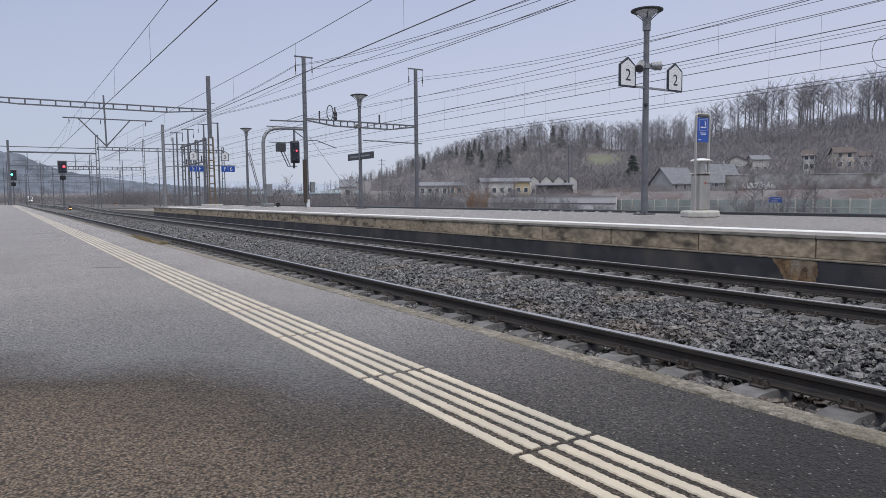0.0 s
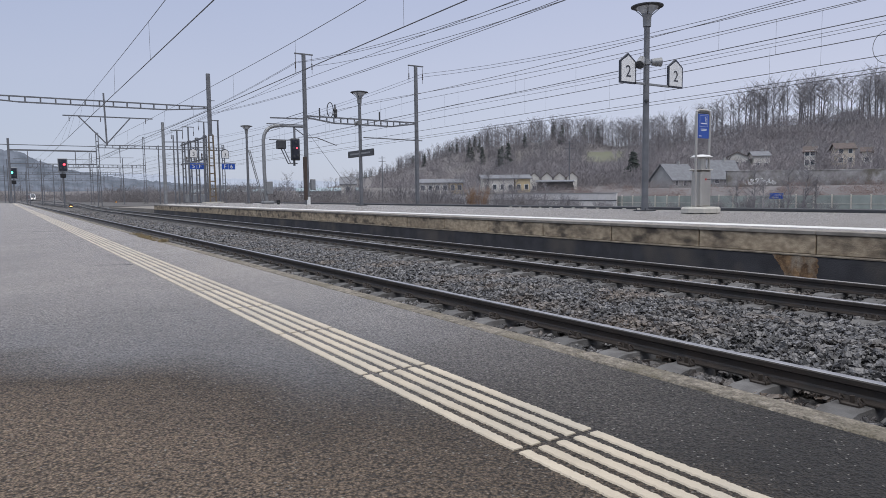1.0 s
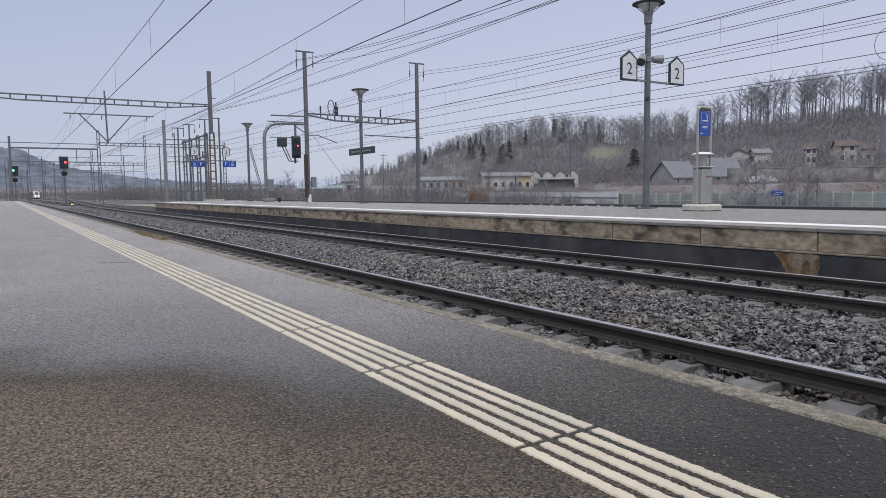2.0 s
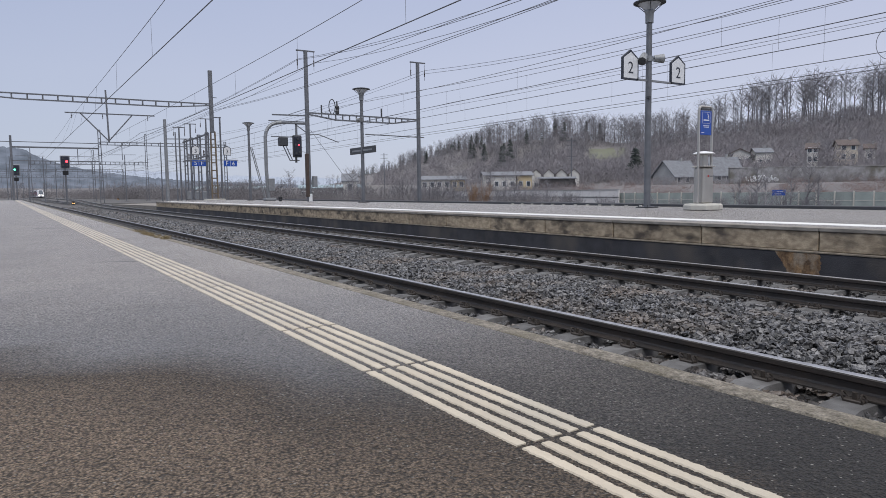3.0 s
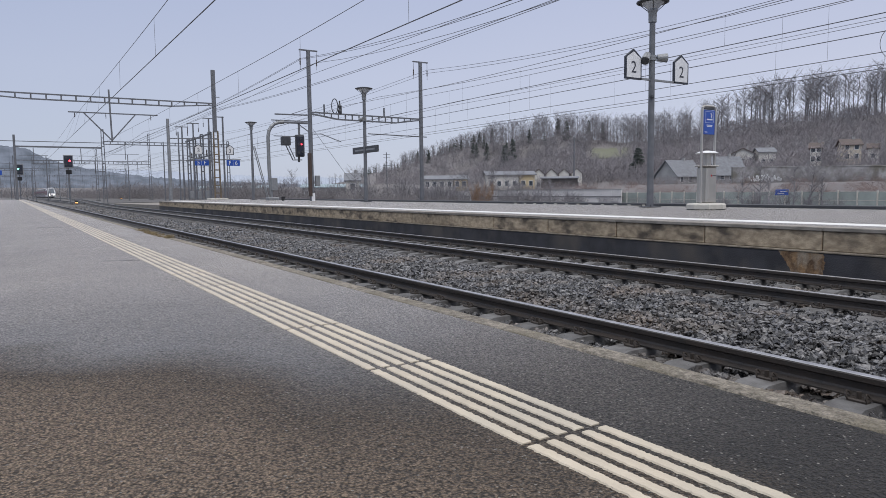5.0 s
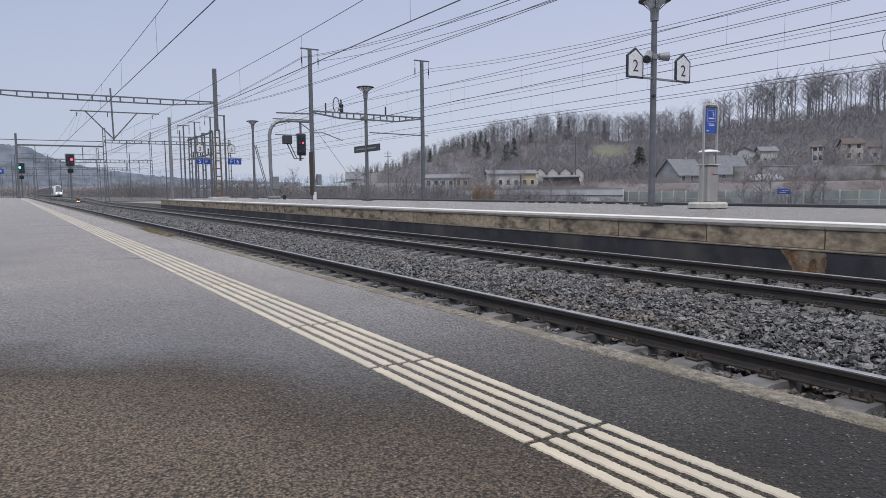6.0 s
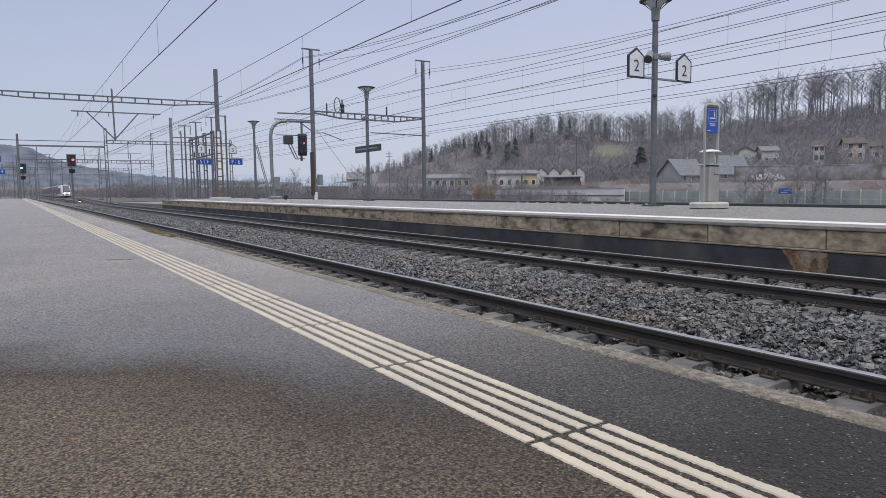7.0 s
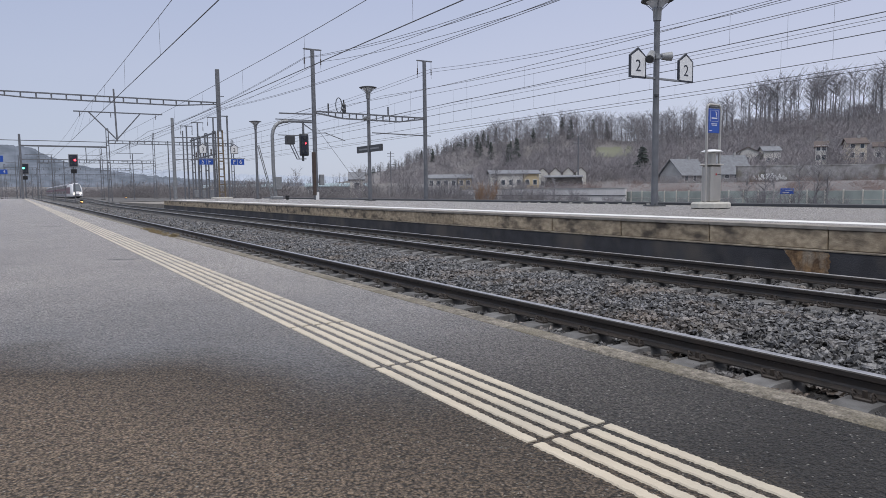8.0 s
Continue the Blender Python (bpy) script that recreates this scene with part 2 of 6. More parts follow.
M_AMBER_LIGHT = material("amber_signal_light", (0.4, 0.2, 0.05), 0.3, glow=(1.0, 0.5, 0.18), glow_power=3)
M_HEADLIGHT = material("train_headlight", (0.8, 0.8, 0.7), 0.2, glow=(1.0, 0.9, 0.75), glow_power=9)
M_INSUL = material("brown_insulator", (0.055, 0.04, 0.036), 0.4)
M_RUST = material("rusty_brown_steel", (0.075, 0.05, 0.04), 0.7, (0.05, 0.038, 0.034), 5, 0.8)
M_SIGNAL = material("blue_black_signal_board", (0.02, 0.024, 0.04), 0.45)
# greyed and lightened: distance haze painted into the thicket
M_THICKET = material("hazed_thicket_twigs", (0.212, 0.197, 0.2), 0.9, (0.16, 0.152, 0.157), 0.06, 0.9, island=0.14)
M_GROUND = material("winter_ground", (0.175, 0.162, 0.162), 0.95, (0.13, 0.121, 0.122), 0.05, 0.9, 0.6, 1.2, third=(0.155, 0.143, 0.132), third_scale=0.012)
# bark and twigs paled and blued to carry the hillside's haze
M_BARK = material("hazed_bare_wood", (0.24, 0.23, 0.244), 0.9, (0.155, 0.15, 0.16), 0.15, 0.9, island=0.25)
M_TWIG = material("hazed_twigs", (0.265, 0.245, 0.256), 0.9, (0.198, 0.187, 0.199), 0.02, 0.9, island=0.12)
M_SCRUB = material("reddish_scrub", (0.225, 0.152, 0.132), 0.9, (0.17, 0.125, 0.115), 0.09, 0.9, island=0.22)
M_ORANGE_TWIG = material("orange_willow_twigs", (0.28, 0.175, 0.105), 0.9, (0.2, 0.13, 0.085), 0.3, 0.8, island=0.25)
M_DRYGRASS = material("dry_grass", (0.30, 0.23, 0.13), 0.95, (0.16, 0.13, 0.07), 20, 0.8, island=0.3)
# needle green lightened with painted-in haze
M_FIR = material("hazed_fir_needles", (0.062, 0.078, 0.074), 0.9, (0.09, 0.102, 0.093), 0.3, 0.8, island=0.3)
M_MEADOW = material("pale_winter_meadow", (0.145, 0.152, 0.105), 0.95, (0.125, 0.125, 0.09), 0.1, 0.8, 0.4, 2)
M_RENDER_W = material("white_render", (0.66, 0.64, 0.60), 0.9, (0.52, 0.50, 0.46), 0.6, 0.6)
M_RENDER_Y = material("yellow_render", (0.56, 0.46, 0.29), 0.9, (0.46, 0.38, 0.25), 0.6, 0.6)
M_RENDER_C = material("cream_render", (0.58, 0.52, 0.43), 0.9, (0.48, 0.42, 0.35), 0.6, 0.7)
M_RENDER_G = material("grey_render", (0.36, 0.36, 0.36), 0.9, (0.26, 0.26, 0.26), 0.5, 0.7)
M_ROOF = material("grey_roof_slates", (0.19, 0.20, 0.22), 0.7, (0.13, 0.135, 0.15), 1.2, 0.8, 0.4, 6)
M_ROOF_B = material("brown_roof_tiles", (0.125, 0.098, 0.09), 0.85, (0.085, 0.07, 0.065), 1.0, 0.8, 0.4, 6)
M_GLASS = material("window_glass", (0.05, 0.065, 0.085), 0.08)
M_STONEWALL = material("grey_stone_masonry", (0.36, 0.355, 0.36), 0.9, (0.2, 0.195, 0.19), 0.9, 0.9, 0.5, 4, third=(0.15, 0.14, 0.12), third_scale=0.35)
M_BARRIER = material("green_grey_barrier_panel", (0.33, 0.365, 0.34), 0.5, (0.25, 0.28, 0.26), 0.8, 0.8, each=0.15)
M_HALLWALL = material("pale_hall_cladding", (0.68, 0.66, 0.65), 0.7, (0.54, 0.52, 0.51), 0.5, 0.6)
M_TEAL = material("teal_corrugated_roof", (0.24, 0.32, 0.35), 0.6, (0.30, 0.37, 0.40), 0.3, 0.7)
M_TIMBER = material("dark_weathered_timber", (0.07, 0.064, 0.064), 0.85, (0.045, 0.042, 0.043), 1.5, 0.8)
M_TRAIN_W = material("white_train_paint", (0.72, 0.71, 0.72), 0.3, (0.6, 0.59, 0.6), 0.6, 0.5, local=True)
M_TRAIN_R = material("dark_red_train_paint", (0.17, 0.075, 0.10), 0.35, (0.13, 0.06, 0.08), 0.6, 0.5, local=True)
M_TRAIN_G = material("grey_train_paint", (0.28, 0.27, 0.30), 0.4, (0.2, 0.2, 0.22), 0.5, 0.5, local=True)


# ---- mesh building ----
class Build:
    """Collects the vertices and faces of one mesh."""

    def __init__(self):
        self.v, self.f = [], []

    def add(self, verts, faces):
        k = len(self.v)
        self.v += [tuple(p) for p in verts]
        self.f += [tuple(i + k for i in f) for f in faces]
        return self

    def box(self, lo, hi, bevel=0.0, turn=None):
        lo, hi = Vector(lo), Vector(hi)
        c, h = (lo + hi) / 2, (hi - lo) / 2
        b = min(bevel, min(h) * 0.9)
        verts, faces = [], []
        if b <= 0:
            verts = [Vector((x, y, z)) for x in (-h.x, h.x) for y in (-h.y, h.y) for z in (-h.z, h.z)]
            faces = [(0, 1, 3, 2), (4, 6, 7, 5), (0, 4, 5, 1), (2, 3, 7, 6), (0, 2, 6, 4), (1, 5, 7, 3)]
        else:
            idx = {}
            for sx in (-1, 1):
                for sy in (-1, 1):
                    for sz in (-1, 1):
                        for a in range(3):
                            q = Vector((sx * h.x, sy * h.y, sz * h.z))
                            for o in range(3):
                                if o != a:
                                    q[o] -= (sx, sy, sz)[o] * b
                            idx[sx, sy, sz, a] = len(verts)
                            verts.append(q)
            s = (-1, 1)
            for a in range(3):
                o1, o2 = [(1, 2), (2, 0), (0, 1)][a]
                for sa in s:
                    ring = []
                    for s1, s2 in ((-1, -1), (1, -1), (1, 1), (-1, 1)):
                        k = [0, 0, 0]
                        k[a], k[o1], k[o2] = sa, s1, s2
                        ring.append(idx[(*k, a)])
                    faces.append(tuple(ring if sa > 0 else ring[::-1]))
                for s1 in s:
                    for s2 in s:
                        k0, k1 = [0, 0, 0], [0, 0, 0]
                        k0[a], k1[a] = -1, 1
                        k0[o1] = k1[o1] = s1
                        k0[o2] = k1[o2] = s2
                        q = (idx[(*k0, o1)], idx[(*k1, o1)], idx[(*k1, o2)], idx[(*k0, o2)])
                        faces.append(q if s1 * s2 < 0 else q[::-1])
            for sx in s:
                for sy in s:
                    for sz in s:
                        t = tuple(idx[sx, sy, sz, a] for a in range(3))
                        faces.append(t if sx * sy * sz > 0 else t[::-1])
        if turn:
            verts = [turn @ q for q in verts]
        return self.add([q + c for q in verts], faces)

    def rod(self, a, b, r0, r1=None, n=8, caps=True):
        a, b = Vector(a), Vector(b)
        r1 = r0 if r1 is None else r1
        d = (b - a).normalized()
        u = d.cross(Vector((0, 0, 1)) if abs(d.z) < 0.95 else Vector((1, 0, 0))).normalized()
        w = d.cross(u)
        verts, faces = [], []
        for p, r in ((a, r0), (b, r1)):
            for i in range(n):
                t = 2 * math.pi * i / n
                verts.append(p + u * (r * math.cos(t)) + w * (r * math.sin(t)))
        for i in range(n):
            j = (i + 1) % n
            faces.append((i, j, n + j, n + i))
        if caps:
            faces += [tuple(range(n))[::-1], tuple(range(n, 2 * n))]
        return self.add(verts, faces)

    def tube(self, pts, r, n=6):
        for a, b in zip(pts[:-1], pts[1:]):
            self.rod(a, b, r, r, n)
        return self

    def bar(self, a, b, w, h):
        """A square bar from a to b, w across and h high."""
        a, b = Vector(a), Vector(b)
        d = (b - a).normalized()
        u = d.cross(Vector((0, 0, 1)) if abs(d.z) < 0.95 else Vector((0, 1, 0))).normalized()
        k = u.cross(d)
        verts = [p + u * (sx * w / 2) + k * (sz * h / 2) for p in (a, b) for sx, sz in ((-1, -1), (1, -1), (1, 1), (-1, 1))]
        return self.add(verts, [(3, 2, 1, 0), (4, 5, 6, 7)] + [(i, (i + 1) % 4, 4 + (i + 1) % 4, 4 + i) for i in range(4)])

    def lathe(self, rings, at=(0, 0, 0), n=20):
        """Rings of (radius, height) turned about the upright axis through at."""
        at = Vector(at)
        verts, faces = [], []
        for r, z in rings:
            for i in range(n):
                t = 2 * math.pi * i / n
                verts.append(at + Vector((r * math.cos(t), r * math.sin(t), z)))
        for k in range(len(rings) - 1):
            for i in range(n):
                j = (i + 1) % n
                faces.append((k * n + i, k * n + j, (k + 1) * n + j, (k + 1) * n + i))
        faces += [tuple(range(n))[::-1], tuple(range((len(rings) - 1) * n, len(rings) * n))]
        return self.add(verts, faces)

    def plate(self, poly, y0, y1):
        """A polygon of (x, z), anticlockwise, given depth from y0 to y1."""
        n = len(poly)
        verts = [(x, y0, z) for x, z in poly] + [(x, y1, z) for x, z in poly]
        return self.add(verts, [tuple(range(n)), tuple(range(n, 2 * n))[::-1]] + [(i, n + i, n + (i + 1) % n, (i + 1) % n) for i in range(n)])

    def sweep(self, profile, path):
        """A closed profile of (across, up), carried along points; ends closed."""
        n = len(profile)
        verts, faces = [], []
        for i, p in enumerate(path):
            a, b = path[max(0, i - 1)], path[min(len(path) - 1, i + 1)]
            d = (Vector(b) - Vector(a)).normalized()
            side = Vector((d.y, -d.x, 0))
            verts += [Vector(p) + side * x + Vector((0, 0, z)) for x, z in profile]
        for k in range(len(path) - 1):
            for i in range(n):
                j = (i + 1) % n
                faces.append((k * n + i, (k + 1) * n + i, (k + 1) * n + j, k * n + j))
        faces += [tuple(range(n)), tuple(range((len(path) - 1) * n, len(path) * n))[::-1]]
        return self.add(verts, faces)

    def mesh(self, name, mat, smooth=False):
        me = bpy.data.meshes.new(name)
        me.from_pydata(self.v, [], self.f)
        bm = bmesh.new()
        bm.from_mesh(me)
        bmesh.ops.recalc_face_normals(bm, faces=bm.faces)
        bm.to_mesh(me)
        bm.free()
        for m in mat if isinstance(mat, (list, tuple)) else [mat]:
            me.materials.append(m)
        if smooth:
            me.polygons.foreach_set("use_smooth", [True] * len(me.polygons))
            me.set_sharp_from_angle(angle=radians(40))
        return me


def part(name, build, mat, parent, label="", smooth=False):
    """One mesh object under a thing or a part. build: a Build, or a mesh to share."""
    ob = new(name, build.mesh(name, mat, smooth) if isinstance(build, Build) else build)
    ob.parent = parent
    return tagged(ob, label)


def thing(name, at, label, category, group="", kind="", rz=0.0):
    ob = new(name)
    ob.empty_display_size = 0.2
    ob.matrix_world = pose(*at, 0, 0, rz)
    return tagged(ob, label, category, group, kind)


def single(name, build, mat, label, category, kind="", group="", smooth=False, at=(0, 0, 0)):
    ob = new(name, build.mesh(name, mat, smooth))
    ob.location = at
    return tagged(ob, label, category, group, kind)


def fast_mesh(name, verts, tris, mat):
    """A mesh of triangles from arrays."""
    me = bpy.data.meshes.new(name)
    verts, tris = np.asarray(verts, np.float32), np.asarray(tris, np.int32)
    me.vertices.add(len(verts))
    me.vertices.foreach_set("co", verts.ravel())
    me.loops.add(tris.size)
    me.loops.foreach_set("vertex_index", tris.ravel())
    me.polygons.add(len(tris))
    me.polygons.foreach_set("loop_start", np.arange(0, tris.size, 3, dtype=np.int32))
    me.polygons.foreach_set("use_smooth", np.zeros(len(tris), dtype=bool))
    me.update(calc_edges=True)
    me.validate()
    me.materials.append(mat)
    return me


def scatter(name, templates, places, mat):
    """Many copies of a few triangle templates joined into one mesh. places: (template, x, y, z, scale, height scale, turn)."""
    vs, fs, k = [], [], 0
    for i, x, y, z, s, sz, a in places:
        v, f = templates[i]
        c, q = math.cos(a), math.sin(a)
        w = np.empty_like(v)
        w[:, 0] = (v[:, 0] * c - v[:, 1] * q) * s + x
        w[:, 1] = (v[:, 0] * q + v[:, 1] * c) * s + y
        w[:, 2] = v[:, 2] * sz + z
        vs.append(w)
        fs.append(f + k)
        k += len(v)
    return fast_mesh(name, np.concatenate(vs), np.concatenate(fs), mat)


def smooth01(a, b, x):
    t = min(1.0, max(0.0, (x - a) / (b - a)))
    return t * t * (3 - 2 * t)


def writing(name, text, size, mat, parent, m, label=""):
    """Flat lettering in the built-in font, turned into a mesh."""
    cu = bpy.data.curves.new(name, "FONT")
    cu.body, cu.size, cu.align_x, cu.align_y, cu.extrude = text, size, "CENTER", "CENTER", 0.002
    tmp = bpy.data.objects.new(name, cu)
    scene.collection.objects.link(tmp)
    me = bpy.data.meshes.new_from_object(tmp.evaluated_get(bpy.context.evaluated_depsgraph_get()))
    bpy.data.objects.remove(tmp)
    me.materials.clear()
    me.materials.append(mat)
    ob = new(name, me)
    ob.parent = parent
    ob.matrix_basis = m
    return tagged(ob, label)


# ---- the lie of the land ----
# azimuth east of the tracks, distance of the crest, its elevation seen from the platform
CREST = [(-180, 900, 1.0), (-60, 1500, 0.6), (-10, 1500, 0.5), (0, 1500, 0.5), (10, 1500, 0.4), (16, 1300, 0.4), (22, 1050, 0.3), (24.5, 950, 0.8), (26.2, 900, 1.35), (28, 850, 1.7), (29.5, 780, 2.2),
         (31.5, 700, 2.75), (34.2, 610, 3.45), (36, 560, 3.75), (38, 520, 3.9), (42.7, 480, 4.2), (47, 450, 3.5), (51.5, 420, 3.95), (55.6, 400, 4.3), (59.4, 380, 4.7), (65, 370, 5.0), (80, 350, 5.0),
         (120, 600, 2.0), (180, 900, 1.0)]


def crest(az):
    for (a0, r0, e0), (a1, r1, e1) in zip(CREST[:-1], CREST[1:]):
        if a0 <= az <= a1:
            t = (az - a0) / (a1 - a0)
            return r0 + (r1 - r0) * t, e0 + (e1 - e0) * t
    return 900, 1.0


def land(x, y):
    """Height of the ground."""
    r, az = math.hypot(x, y), math.degrees(math.atan2(x, y))
    rc, el = crest(az)
    z = -0.48 - 1.0 * smooth01(30, 66, x)
    zc = math.tan(radians(el)) * rc + 2.0
    z += 3.4 * smooth01(100, 135, x) * smooth01(10, 60, y + x * 0.4)
    up = min(1.0, max(0.0, (r - 0.48 * rc) / (0.52 * rc))) ** 1.5
    if r < rc:
        z += (zc - z) * up
    else:
        z += (zc - z) * (1 - 0.5 * smooth01(rc, rc * 2.2, r))
    if r > 160:
        z += 3.0 * (noise.noise(Vector((x / 90, y / 90, 3))) ) * smooth01(160, 320, r)
    return z


def ground():
    radii = [0.0] + [6 * 1.055 ** i for i in range(115)]
    azs = [-180 + 6 * i for i in range(30)] + [i * 0.75 for i in range(0, 100)] + [75 + 5 * i for i in range(21)]
    azs = sorted(set(azs + [-3.0, -2.0, -1.0]))
    verts = [(0, 0, land(0, 0))]
    n = len(azs)
    for r in radii[1:]:
        for a in azs:
            x, y = r * math.sin(radians(a)), r * math.cos(radians(a))
            verts.append((x, y, land(x, y)))
    tris = [(0, 1 + (i + 1) % n, 1 + i) for i in range(n)]
    for k in range(len(radii) - 2):
        for i in range(n):
            j = (i + 1) % n
            a, b, c, d = 1 + k * n + i, 1 + k * n + j, 1 + (k + 1) * n + j, 1 + (k + 1) * n + i
            tris += [(a, b, c), (a, c, d)]
    me = fast_mesh("ground", verts, tris, M_GROUND)
    me.polygons.foreach_set("use_smooth", [True] * len(me.polygons))
    tagged(new("ground", me), "brown winter ground rising to wooded hills", "ground", kind="structure")


# ---- tracks ----
H1, H2 = 0.519, 0.576          # heights of the two platforms
T1, T2 = 3.656, 8.150          # centre lines of the two tracks between them
LIFT = 0.036                   # the light rails stand 136 mm high, so sleepers and clips sit this much higher
RAIL_PROFILE = [(-0.0625, -0.136), (0.0625, -0.136), (0.0625, -0.126), (0.014, -0.110), (0.0085, -0.094), (0.0085, -0.052), (0.033, -0.040), (0.034, -0.008), (0.027, 0.0),
                (-0.027, 0.0), (-0.034, -0.008), (-0.033, -0.040), (-0.0085, -0.052), (-0.0085, -0.094), (-0.014, -0.110), (-0.0625, -0.126)]


def bend(x0, x1):
    """A track's centre line, shifting from x0 to x1 beyond the platform ends."""
    def at(y):
        return x0 + (x1 - x0) * smooth01(48, 215, y)
    return at


def railway_track(label, at, y0, y1, near, phase):
    track = thing("railway_track", (at(0), 0, 0), label, "railway track", "tracks", kind="structure")
    base = at(0)
    ys = [y0] + [y for y in np.arange(70, min(y1, 210), 6.0) if y > y0] + [y1]
    for side in (-0.7525, 0.7525):
        path = [(at(y) - base + side, y, 0) for y in ys]
        rail = part("rail", Build().sweep(RAIL_PROFILE, path), M_RAIL, track, "dark rusty web with a polished head")
        part("running_surface", Build().sweep([(-0.030, 0.0), (0.030, 0.0), (0.027, 0.0035), (-0.027, 0.0035)], path), M_RAIL_TOP, rail, "bright worn steel")
    # concrete sleepers with their clips
    prof = [(-0.14, -0.34), (0.14, -0.34), (0.11, -0.19), (-0.11, -0.19)]
    sl = Build()
    sl.sweep([(x, z + 0.0) for x, z in prof], [(-1.3, 0, -0.03), (-1.0, 0, 0.012), (-0.5, 0, 0.012), (-0.3, 0, -0.035), (0.3, 0, -0.035), (0.5, 0, 0.012), (1.0, 0, 0.012), (1.3, 0, -0.03)])
    sleeper_me = sl.mesh("sleeper", M_SLEEPER)
    clip = Build()
    for s in (-0.7525, 0.7525):
        for side in (-1, 1):
            x = s + side * 0.105
            clip.box((x - 0.035, -0.06, -0.185), (x + 0.03, 0.06, -0.160), 0.006)
            for dy in (-0.058, 0.058):
                loop = [(x + side * (0.008 + 0.028 * math.cos(a)), dy + 0.012 * math.sin(a), -0.150 + 0.026 * math.sin(a)) for a in np.linspace(-0.6, 3.9, 7)]
                clip.tube(loop, 0.0065, 4)
            clip.rod((x, 0, -0.165), (x, 0, -0.118), 0.016, n=6)
    clip_me = clip.mesh("rail_clips", M_CLIP)
    n = 0
    y = phase
    far = Build()
    while y < min(y1, 190):
        if n < near:
            s = part("sleeper", sleeper_me, None, track)
            s.location = (at(y) - base, y, LIFT)
            s.rotation_euler = (0, 0, random.uniform(-0.006, 0.006))
            if n < 42:
                part("rail_clips", clip_me, None, s)
        else:
            far.sweep([(x, z) for x, z in prof], [(at(y) - base - 1.3, y, LIFT), (at(y) - base + 1.3, y, LIFT)])
        n += 1
        y += 0.6
    if far.f:
        tagged(part("far_sleepers", far, M_SLEEPER, track), kind="stuff")
    return track


def bed_height(x, y):
    """Top of the ballast."""
    u1, u2 = abs(x - T1), abs(x - T2)
    z = -0.203 - 0.012 * smooth01(T1 + 1.0, T1 + 0.7, x)
    mid = (T1 + T2) / 2
    z += 0.04 * smooth01(0.95, 0.4, abs(x - mid))
    z += 0.004 - 0.030 * smooth01(1.12, 0.98, min(u1, u2)) + 0.016 * smooth01(0.66, 0.55, min(u1, u2))
    return z + 0.02 * noise.noise(Vector((x * 1.3, y * 1.3, 0)))


